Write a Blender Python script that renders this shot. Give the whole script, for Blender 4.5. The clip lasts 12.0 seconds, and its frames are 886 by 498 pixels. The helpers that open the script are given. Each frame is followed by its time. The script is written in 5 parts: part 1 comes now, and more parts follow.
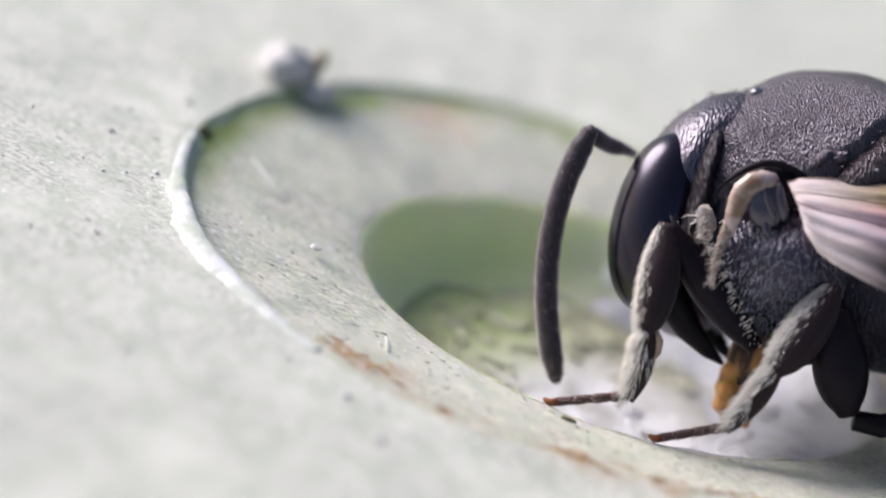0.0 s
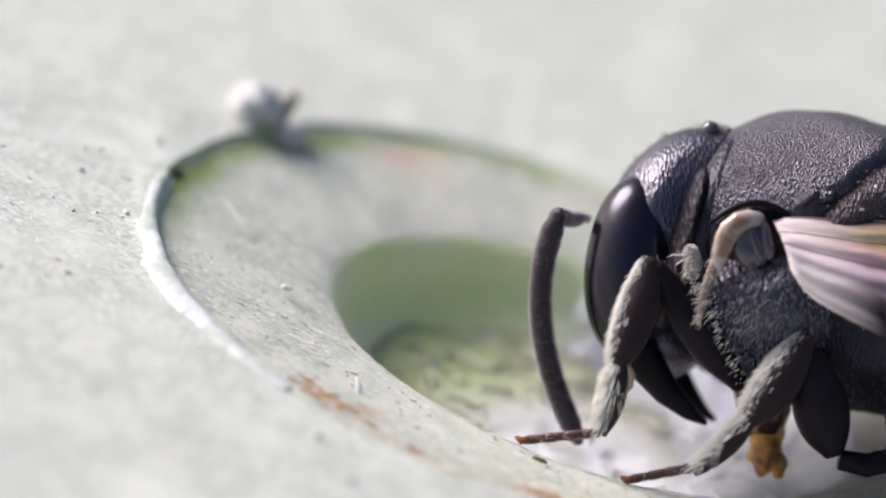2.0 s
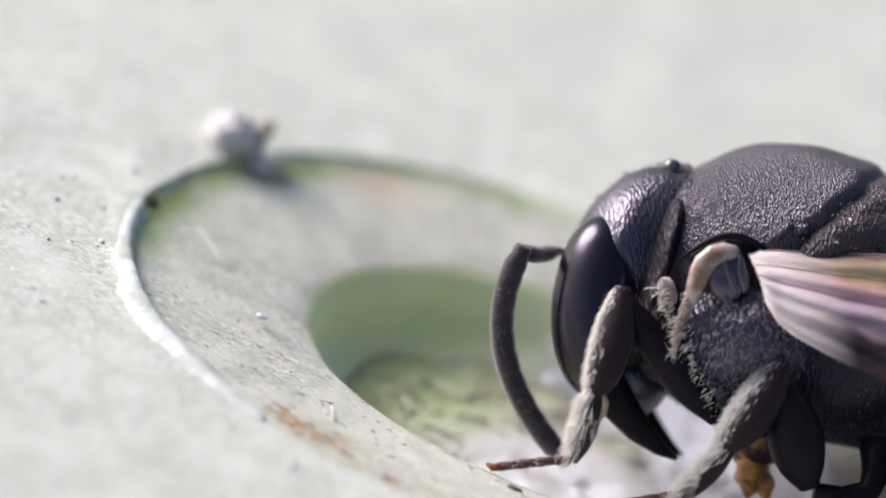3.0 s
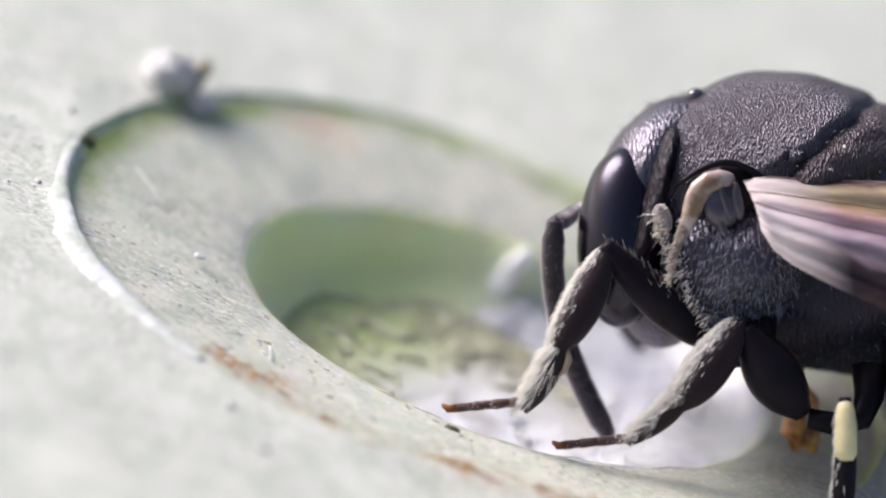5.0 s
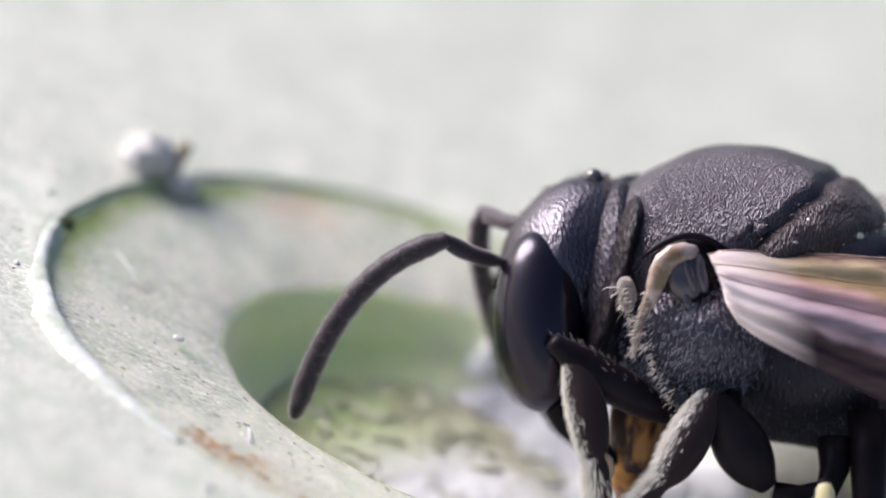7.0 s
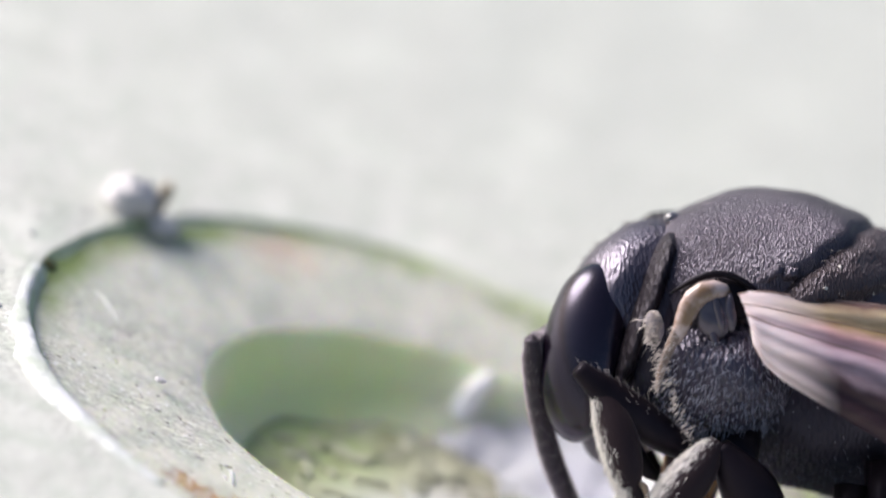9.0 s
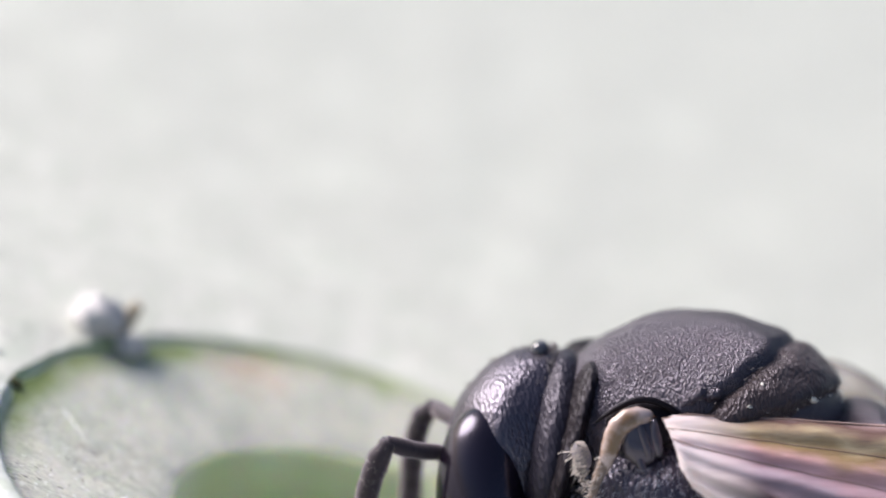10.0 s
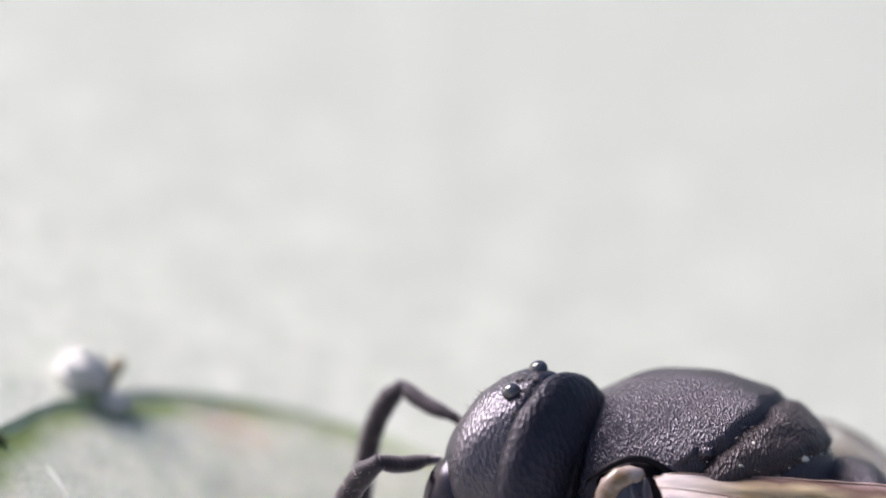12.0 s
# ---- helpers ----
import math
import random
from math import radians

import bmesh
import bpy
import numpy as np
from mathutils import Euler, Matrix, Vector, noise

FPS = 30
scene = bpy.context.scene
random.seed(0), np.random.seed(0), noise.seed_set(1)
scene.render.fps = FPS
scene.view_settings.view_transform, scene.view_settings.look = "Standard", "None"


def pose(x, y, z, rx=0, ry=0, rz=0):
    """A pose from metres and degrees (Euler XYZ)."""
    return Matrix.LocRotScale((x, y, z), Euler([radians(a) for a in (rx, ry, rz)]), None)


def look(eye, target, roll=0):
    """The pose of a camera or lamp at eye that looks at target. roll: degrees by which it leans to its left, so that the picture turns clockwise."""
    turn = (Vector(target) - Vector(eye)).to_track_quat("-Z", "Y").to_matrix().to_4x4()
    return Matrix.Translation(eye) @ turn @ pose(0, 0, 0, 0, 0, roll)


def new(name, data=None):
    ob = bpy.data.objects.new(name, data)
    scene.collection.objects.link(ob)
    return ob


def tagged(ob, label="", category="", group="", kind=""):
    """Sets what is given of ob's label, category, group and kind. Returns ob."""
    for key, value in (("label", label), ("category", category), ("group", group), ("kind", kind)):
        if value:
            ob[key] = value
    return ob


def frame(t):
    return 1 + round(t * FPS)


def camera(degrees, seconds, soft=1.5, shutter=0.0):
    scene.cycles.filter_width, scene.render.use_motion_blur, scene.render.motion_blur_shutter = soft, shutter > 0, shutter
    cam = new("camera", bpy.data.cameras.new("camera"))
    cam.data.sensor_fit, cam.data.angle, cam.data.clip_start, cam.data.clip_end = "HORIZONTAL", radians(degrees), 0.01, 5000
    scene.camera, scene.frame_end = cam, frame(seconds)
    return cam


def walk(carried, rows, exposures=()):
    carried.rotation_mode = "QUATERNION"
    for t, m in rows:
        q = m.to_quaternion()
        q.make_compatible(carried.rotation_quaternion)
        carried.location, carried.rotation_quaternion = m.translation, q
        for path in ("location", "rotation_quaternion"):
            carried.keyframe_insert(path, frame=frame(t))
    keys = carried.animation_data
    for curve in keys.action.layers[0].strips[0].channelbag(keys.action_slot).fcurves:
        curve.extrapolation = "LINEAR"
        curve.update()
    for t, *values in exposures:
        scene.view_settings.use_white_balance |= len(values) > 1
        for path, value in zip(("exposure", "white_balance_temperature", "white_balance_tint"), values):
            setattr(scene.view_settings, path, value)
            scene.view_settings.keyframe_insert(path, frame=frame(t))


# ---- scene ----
# A small black bee at the rim of a shallow round nest hole, seen from very close.
# One unit "U" is the bee's own modelling unit.
U = 31.6e-3 / 4950.0
MM = 0.001

# ---- camera: it stands still and turns ----
cam = camera(18.0, 12.0, soft=2.0, shutter=0.5)
ELEV, LEAN = radians(25.4), radians(19.4)
fwd = Vector((0, math.cos(ELEV), -math.sin(ELEV)))
flat_right = Vector((1, 0, 0))
flat_up = flat_right.cross(fwd)
right = flat_right * math.cos(LEAN) + flat_up * math.sin(LEAN)
up = -flat_right * math.sin(LEAN) + flat_up * math.cos(LEAN)
EYE = fwd * -31.6e-3
# the stage: x to the right, y away from the eye, z up, through the hole's middle
STAGE = Matrix((right, fwd, up)).transposed().to_4x4()
TURN = [
    (0, 0.000, 0.000),
    (0.3, 0.116, 0.220),
    (0.5, -0.185, -0.011),
    (0.8, -0.347, 0.504),
    (1, -0.353, 0.492),
    (1.2, -0.301, 0.515),
    (1.5, -0.330, 0.579),
    (1.7, -0.416, 0.654),
    (2, -0.601, 0.816),
    (2.2, -0.711, 0.950),
    (2.5, -0.890, 1.100),
    (2.7, -0.994, 1.459),
    (4.3, -1.767, 0.985),
    (4.5, -1.848, 0.980),
    (4.8, -2.378, 0.454),
    (5, -2.377, 0.182),
    (5.2, -2.326, 0.106),
    (5.5, -2.377, 0.234),
    (5.8, -2.378, 0.604),
    (6, -2.458, 0.639),
    (6.2, -2.482, 1.143),
    (6.5, -2.683, 1.586),
    (6.8, -2.867, 1.635),
    (7, -2.803, 1.855),
    (7.2, -2.861, 1.901),
    (8.8, -3.135, 2.469),
    (9, -3.164, 2.712),
    (9.2, -3.116, 3.370),
    (9.5, -3.348, 4.121),
    (9.8, -3.473, 5.194),
    (10, -3.822, 5.160),
    (10.2, -3.981, 5.391),
    (10.5, -4.023, 5.759),
    (11, -4.146, 6.046),
    (11.5, -4.122, 6.184),
    (12, -4.155, 6.299),
]
cam_rows = []
for t, yaw, tilt in TURN:
    m = STAGE @ pose(0, 0, 0, 0, 0, yaw) @ pose(0, 0, 0, tilt, 0, 0) @ pose(0, 0, 0, 90, 0, 0)
    cam_rows.append((t, Matrix.Translation(EYE) @ m))
walk(cam, cam_rows, exposures=[(0, 0.18), (2.7, 0.23), (5.0, 0.25), (7.2, 0.30), (9.5, 0.36), (12, 0.31)])
cam.data.dof.use_dof = True
cam.data.dof.focus_distance = 30.4e-3
cam.data.dof.aperture_fstop = 72.0

# ---- light: open shade, bright sky, a soft high sun behind thin cloud ----
world = bpy.data.worlds.new("sky")
scene.world = world
world.use_nodes = True
wn = world.node_tree.nodes
sky = wn.new("ShaderNodeTexSky")
sky.sky_type, sky.sun_disc = "NISHITA", False
SUN_EL, SUN_AZ = radians(33), radians(-70)
sky.sun_elevation, sky.sun_rotation = SUN_EL, SUN_AZ
sky.air_density, sky.dust_density, sky.ozone_density = 1.0, 2.2, 1.0
world.node_tree.links.new(sky.outputs[0], wn["Background"].inputs[0])
wn["Background"].inputs[1].default_value = 0.092
sun = new("sun", bpy.data.lights.new("sun", "SUN"))
sun.data.energy, sun.data.angle, sun.data.color = 5.0, radians(38), (1.0, 0.93, 0.905)
sun_dir = Vector((math.sin(SUN_AZ) * math.cos(SUN_EL), math.cos(SUN_AZ) * math.cos(SUN_EL), math.sin(SUN_EL)))
sun.matrix_world = look(sun_dir, (0, 0, 0))


# ---- materials ----
def mat(name, color, rough=0.5, spec=0.5):
    m = bpy.data.materials.new(name)
    m.use_nodes = True
    b = m.node_tree.nodes["Principled BSDF"]
    b.inputs["Base Color"].default_value = (*color, 1)
    b.inputs["Roughness"].default_value = rough
    b.inputs["Specular IOR Level"].default_value = spec
    return m


def node(m, kind, **values):
    n = m.node_tree.nodes.new(kind)
    for key, value in values.items():
        n.inputs[key.replace("_", " ")].default_value = value
    return n


def link(m, a, b):
    m.node_tree.links.new(a, b)


def coords(m, stretch=None, turn=0.0):
    c = m.node_tree.nodes.new("ShaderNodeTexCoord").outputs["Object"]
    if stretch:
        g = m.node_tree.nodes.new("ShaderNodeMapping")
        g.inputs["Scale"].default_value = stretch
        g.inputs["Rotation"].default_value = (0, 0, turn)
        link(m, c, g.inputs["Vector"])
        c = g.outputs[0]
    return c


def noise_fac(m, scale, lo, hi, detail=4.0, vec=None):
    n = node(m, "ShaderNodeTexNoise", Scale=scale, Detail=detail)
    link(m, vec or coords(m), n.inputs["Vector"])
    r = m.node_tree.nodes.new("ShaderNodeMapRange")
    r.inputs["From Min"].default_value, r.inputs["From Max"].default_value = lo, hi
    link(m, n.outputs["Fac"], r.inputs["Value"])
    return r.outputs[0]


def mix(m, fac, a, b):
    x = m.node_tree.nodes.new("ShaderNodeMix")
    x.data_type = "RGBA"
    link(m, fac, x.inputs[0])
    for value, socket in ((a, x.inputs[6]), (b, x.inputs[7])):
        if isinstance(value, tuple):
            socket.default_value = (*value, 1)
        else:
            link(m, value, socket)
    return x.outputs[2]


def times(m, a, b):
    x = m.node_tree.nodes.new("ShaderNodeMath")
    x.operation = "MULTIPLY"
    link(m, a, x.inputs[0])
    if isinstance(b, float):
        x.inputs[1].default_value = b
    else:
        link(m, b, x.inputs[1])
    return x.outputs[0]


def near_spot(m, x, y, reach):
    """1 at a place of the surface, in millimetres, fading to 0 at the reach."""
    d = m.node_tree.nodes.new("ShaderNodeVectorMath")
    d.operation = "DISTANCE"
    link(m, coords(m), d.inputs[0])
    d.inputs[1].default_value = (x * MM, y * MM, -0.2 * MM)
    r = m.node_tree.nodes.new("ShaderNodeMapRange")
    r.interpolation_type = "SMOOTHSTEP"
    r.inputs["From Min"].default_value, r.inputs["From Max"].default_value = reach * MM, reach * 0.3 * MM
    link(m, d.outputs["Value"], r.inputs["Value"])
    return r.outputs[0]


def base(m, socket):
    link(m, socket, m.node_tree.nodes["Principled BSDF"].inputs["Base Color"])


def bump(m, height, distance, strength=1.0):
    b = node(m, "ShaderNodeBump", Strength=strength, Distance=distance)
    link(m, height, b.inputs["Height"])
    link(m, b.outputs[0], m.node_tree.nodes["Principled BSDF"].inputs["Normal"])


def waxy(name, tint, stains=(), mossy=()):
    m = mat(name, tint, 0.5, 0.5)
    c = mix(m, noise_fac(m, 420, 0.3, 0.7), tuple(v * 0.975 for v in tint), tuple(min(1, v * 1.02) for v in tint))
    c = mix(m, times(m, noise_fac(m, 5200, 0.35, 0.75, 3), 0.4), c, tuple(v * 1.10 for v in tint))
    c = mix(m, times(m, noise_fac(m, 2600, 0.44, 0.62, 5), 0.5), c, (0.42, 0.48, 0.40))
    sparse = noise_fac(m, 700, 0.30, 0.56, 3)
    for turn, lo in ((0.5, 0.55), (-0.25, 0.56), (1.1, 0.58), (2.2, 0.58)):
        dash = coords(m, (9500, 27000, 9500), turn)
        c = mix(m, times(m, times(m, noise_fac(m, 1.0, lo, lo + 0.05, 2, dash), sparse), 0.40), c, (0.20, 0.20, 0.19))
    c = mix(m, times(m, noise_fac(m, 11000, 0.64, 0.71, 1), 0.5), c, (0.86, 0.87, 0.86))
    for x, y, reach, color, amount in stains:
        fibre = noise_fac(m, 1.0, 0.52, 0.62, 5, coords(m, (2600, 9500, 2600), 0.2))
        c = mix(m, times(m, times(m, near_spot(m, x, y, reach), fibre), amount), c, color)
        c = mix(m, times(m, near_spot(m, x, y, reach * 1.2), 0.09 * amount), c, color)
    for x, y, reach, amount in mossy:
        patch = times(m, near_spot(m, x, y, reach), noise_fac(m, 1100, 0.30, 0.60, 4))
        c = mix(m, times(m, patch, amount * 0.7), c, (0.17, 0.235, 0.055))
    base(m, c)
    bump(m, noise_fac(m, 4200, 0.2, 0.8, 5), 0.02 * MM, 0.3)
    return m


PALE = (0.65, 0.655, 0.61)
RUST = (0.36, 0.17, 0.06)
STAINS = [(-0.5, -2.9, 0.55, RUST, 0.75), (0.0, -3.05, 0.7, RUST, 0.6), (0.9, -3.35, 0.6, RUST, 0.55),
          (2.1, -3.35, 0.8, RUST, 0.85), (2.9, -3.4, 0.6, RUST, 0.7), (-0.6, 3.9, 0.75, (0.55, 0.27, 0.15), 0.75),
          (-1.6, 3.0, 0.9, (0.42, 0.46, 0.42), 0.6)]
MOSS = [(1.165 + 4.27 * math.cos(radians(d)), 0.562 + 4.27 * math.sin(radians(d)), 0.62, 1.0) for d in range(126, 192, 5)]
MOSS += [(1.165 + 4.24 * math.cos(radians(d)), 0.562 + 4.24 * math.sin(radians(d)), 0.3, 1.2) for d in range(130, 182, 4)]
MOSS += [(1.165 + 4.3 * math.cos(radians(d)), 0.562 + 4.24 * math.sin(radians(d)), 0.5, 0.9) for d in (66, 74, 82, 91, 99, 108, 114)]
plate_mat = waxy("waxy_surface", PALE, STAINS[:5])
ledge_mat = waxy("waxy_ledge", (0.62, 0.615, 0.545), STAINS, MOSS)
ledge_b = ledge_mat.node_tree.nodes["Principled BSDF"]
ledge_b.inputs["Subsurface Weight"].default_value = 0.5
ledge_b.inputs["Subsurface Radius"].default_value = (0.7, 1.0, 0.35)
ledge_b.inputs["Subsurface Scale"].default_value = 0.25 * MM
lip_mat = mat("white_fibre", (0.82, 0.82, 0.83), 0.45, 0.5)
base(lip_mat, mix(lip_mat, noise_fac(lip_mat, 3200, 0.38, 0.62, 5), (0.76, 0.76, 0.80), (0.52, 0.56, 0.50)))
bump(lip_mat, noise_fac(lip_mat, 6000, 0.2, 0.8, 6), 0.03 * MM, 0.5)


def tissue(name, a, b, rough=0.5):
    m = mat(name, a, rough, 0.4)
    c = mix(m, noise_fac(m, 700, 0.35, 0.65), a, b)
    base(m, mix(m, times(m, noise_fac(m, 4200, 0.5, 0.72), 0.35), c, tuple(v * 0.6 for v in a)))
    bump(m, noise_fac(m, 3000, 0.2, 0.8, 5), 0.05 * MM, 0.6)
    return m


wall_mat = tissue("fresh_green_tissue", (0.78, 0.89, 0.46), (0.86, 0.93, 0.60))
dry = wall_mat.node_tree.nodes.new("ShaderNodeSeparateXYZ")
link(wall_mat, coords(wall_mat), dry.inputs[0])
drier = wall_mat.node_tree.nodes.new("ShaderNodeMapRange")
drier.interpolation_type = "SMOOTHSTEP"
drier.inputs["From Min"].default_value, drier.inputs["From Max"].default_value = 0.8 * MM, 3.8 * MM
link(wall_mat, dry.outputs[0], drier.inputs["Value"])
green = mix(wall_mat, noise_fac(wall_mat, 700, 0.35, 0.65), (0.78, 0.89, 0.46), (0.86, 0.93, 0.60))
base(wall_mat, mix(wall_mat, drier.outputs[0], green, (0.62, 0.64, 0.60)))
wall_b = wall_mat.node_tree.nodes["Principled BSDF"]
wall_b.inputs["Subsurface Weight"].default_value = 0.7
wall_b.inputs["Subsurface Radius"].default_value = (0.8, 1.2, 0.3)
wall_b.inputs["Subsurface Scale"].default_value = 0.35 * MM
rim_mat = tissue("rim_tissue", (0.46, 0.56, 0.26), (0.66, 0.69, 0.56))
floor_mat = tissue("nest_debris", (0.30, 0.29, 0.22), (0.46, 0.45, 0.38), 0.7)
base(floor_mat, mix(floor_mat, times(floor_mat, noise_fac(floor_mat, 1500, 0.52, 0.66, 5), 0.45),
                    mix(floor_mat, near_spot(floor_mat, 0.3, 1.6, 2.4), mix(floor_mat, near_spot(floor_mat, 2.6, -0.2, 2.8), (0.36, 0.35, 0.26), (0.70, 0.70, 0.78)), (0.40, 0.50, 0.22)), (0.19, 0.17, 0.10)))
silk_mat = mat("nest_film", (0.93, 0.93, 0.95), 0.25, 0.6)
base(silk_mat, mix(silk_mat, noise_fac(silk_mat, 900, 0.35, 0.7), (0.92, 0.93, 1.0), (0.74, 0.74, 0.86)))
bump(silk_mat, noise_fac(silk_mat, 1600, 0.2, 0.8, 5), 0.08 * MM)
silk_mat.node_tree.nodes["Principled BSDF"].inputs["Subsurface Weight"].default_value = 1.0
silk_mat.node_tree.nodes["Principled BSDF"].inputs["Subsurface Radius"].default_value = (1.0, 1.0, 1.0)
silk_mat.node_tree.nodes["Principled BSDF"].inputs["Subsurface Scale"].default_value = 1.2 * MM
crumb_white = mat("chalky_crumb", (0.62, 0.60, 0.62), 0.8)
bump(crumb_white, noise_fac(crumb_white, 6000, 0.2, 0.8), 0.04 * MM)
fibre_mat = mat("white_fibre_strand", (0.9, 0.9, 0.9), 0.5)
tuft_white = mat("white_silk_tuft", (0.93, 0.92, 0.96), 0.6)
bump(tuft_white, noise_fac(tuft_white, 5000, 0.2, 0.8), 0.04 * MM, 0.5)
crumb_brown = mat("brown_crumb", (0.33, 0.28, 0.21), 0.8)
bump(crumb_brown, noise_fac(crumb_brown, 5000, 0.2, 0.8), 0.04 * MM)
crumb_grey = mat("grey_crumb", (0.56, 0.55, 0.57), 0.8)
bump(crumb_grey, noise_fac(crumb_grey, 5000, 0.2, 0.8), 0.04 * MM)
fibre_scrap = mat("matted_fibre", (0.4, 0.38, 0.3), 0.7, 0.3)
island = fibre_scrap.node_tree.nodes.new("ShaderNodeNewGeometry")
base(fibre_scrap, mix(fibre_scrap, island.outputs["Random Per Island"], (0.38, 0.38, 0.26), (0.56, 0.57, 0.46)))
rust_mat = mat("rusty_fibre", (0.36, 0.16, 0.05), 0.7, 0.3)
island = rust_mat.node_tree.nodes.new("ShaderNodeNewGeometry")
base(rust_mat, mix(rust_mat, island.outputs["Random Per Island"], (0.28, 0.18, 0.10), (0.54, 0.36, 0.20)))
fleck_mat = mat("dark_fleck", (0.16, 0.16, 0.14), 0.7, 0.3)
island = fleck_mat.node_tree.nodes.new("ShaderNodeNewGeometry")
base(fleck_mat, mix(fleck_mat, island.outputs["Random Per Island"], (0.26, 0.25, 0.22), (0.50, 0.50, 0.46)))
crumb_dark = mat("dark_crumb_skin", (0.10, 0.10, 0.04), 0.8)


def cuticle(name, color, rough, pit=0.0, depth=0.0, sheen=0.0, spec=0.5, index=1.5):
    """Insect cuticle with a faint plum cast, fine down (sheen) and, if wanted, a net of close pits."""
    m = mat(name, color, rough, spec)
    b = m.node_tree.nodes["Principled BSDF"]
    b.inputs["Sheen Weight"].default_value = sheen
    b.inputs["IOR"].default_value = index
    b.inputs["Sheen Roughness"].default_value = 0.45
    b.inputs["Sheen Tint"].default_value = (1.0, 0.88, 0.97, 1)
    b.inputs["Specular Tint"].default_value = (0.86, 0.79, 1.0, 1)
    c = mix(m, noise_fac(m, 1800, 0.3, 0.7), color, tuple(v * 1.7 + 0.002 for v in color))
    base(m, c)
    if pit:
        warp = node(m, "ShaderNodeTexNoise", Scale=pit * 0.35, Detail=2.0)
        link(m, coords(m), warp.inputs["Vector"])
        shift = m.node_tree.nodes.new("ShaderNodeVectorMath")
        shift.operation = "MULTIPLY_ADD"
        link(m, warp.outputs["Color"], shift.inputs[0])
        shift.inputs[1].default_value = (0.5 / pit,) * 3
        link(m, coords(m), shift.inputs[2])
        v = node(m, "ShaderNodeTexVoronoi", Scale=pit, Randomness=0.85)
        squeeze = m.node_tree.nodes.new("ShaderNodeMapping")
        squeeze.inputs["Rotation"].default_value = (0, 0.5, 0)
        squeeze.inputs["Scale"].default_value = (1.5, 0.8, 0.6)
        link(m, shift.outputs[0], squeeze.inputs["Vector"])
        link(m, squeeze.outputs[0], v.inputs["Vector"])
        bump(m, v.outputs["Distance"], depth * MM, 1.0)
    else:
        bump(m, noise_fac(m, 9000, 0.2, 0.8, 5), 0.006 * MM, 0.5)
    return m


shell = cuticle("pitted_black_cuticle", (0.009, 0.005, 0.007), 0.35, 34000, 0.021, 0.0, 0.9, 1.62)
# the back shield turns brown towards its rear
along = shell.node_tree.nodes.new("ShaderNodeSeparateXYZ")
link(shell, coords(shell), along.inputs[0])
browner = shell.node_tree.nodes.new("ShaderNodeMapRange")
browner.interpolation_type = "SMOOTHSTEP"
browner.inputs["From Min"].default_value, browner.inputs["From Max"].default_value = 40 * U, 330 * U
link(shell, along.outputs[0], browner.inputs["Value"])
base(shell, mix(shell, times(shell, browner.outputs[0], noise_fac(shell, 2600, 0.2, 0.7, 4)), (0.009, 0.005, 0.008), (0.034, 0.019, 0.013)))
shell_rear = cuticle("dull_brown_black_cuticle", (0.022, 0.014, 0.012), 0.42, 24000, 0.024, 0.1, 0.6, 1.5)
shell_head = cuticle("pitted_head_cuticle", (0.004, 0.0028, 0.006), 0.38, 19000, 0.012, 0.0, 1.0, 1.66)
shell_dark = cuticle("smooth_black_cuticle", (0.004, 0.003, 0.004), 0.40, 0, 0, 0.0, 0.15)
shell_under = cuticle("dull_under_cuticle", (0.010, 0.009, 0.015), 0.48, 15000, 0.016, 0.0, 0.5)
shell_rough = cuticle("rough_flank_cuticle", (0.006, 0.006, 0.014), 0.36, 15000, 0.028, 0.03, 0.9)
shell_collar = cuticle("wrinkled_collar_cuticle", (0.006, 0.0045, 0.006), 0.5, 14000, 0.022, 0.0, 0.3)
leg_dark = cuticle("dark_leg_cuticle", (0.006, 0.004, 0.006), 0.42, 0, 0, 0.0, 0.15)


def downy(name, dark, reach, lean, soft):
    """Leg cuticle whose outer side is covered with a close pale pile, thinning out round the leg."""
    m = cuticle(name, dark, 0.5, 0, 0, 0.1, 0.2)
    xyz = m.node_tree.nodes.new("ShaderNodeVectorMath")
    xyz.operation = "DOT_PRODUCT"
    link(m, coords(m), xyz.inputs[0])
    xyz.inputs[1].default_value = (0, math.sin(lean) / (reach * U), -math.cos(lean) / (reach * U))
    streak = noise_fac(m, 1.0, 0.25, 0.75, 4, coords(m, (9000, 42000, 42000)))
    add = m.node_tree.nodes.new("ShaderNodeMath")
    add.operation = "MULTIPLY_ADD"
    add.inputs[1].default_value = 0.75
    link(m, streak, add.inputs[0])
    link(m, xyz.outputs["Value"], add.inputs[2])
    r = m.node_tree.nodes.new("ShaderNodeMapRange")
    r.interpolation_type = "SMOOTHSTEP"
    r.inputs["From Min"].default_value, r.inputs["From Max"].default_value = 0.75 - soft, 0.75 + soft
    link(m, add.outputs[0], r.inputs["Value"])
    fine = noise_fac(m, 1.0, 0.3, 0.7, 3, coords(m, (14000, 70000, 70000)))
    base(m, mix(m, r.outputs[0], dark, mix(m, fine, (0.68, 0.62, 0.61), (0.94, 0.91, 0.90))))
    bump(m, streak, 0.010 * MM, 0.35)
    return m


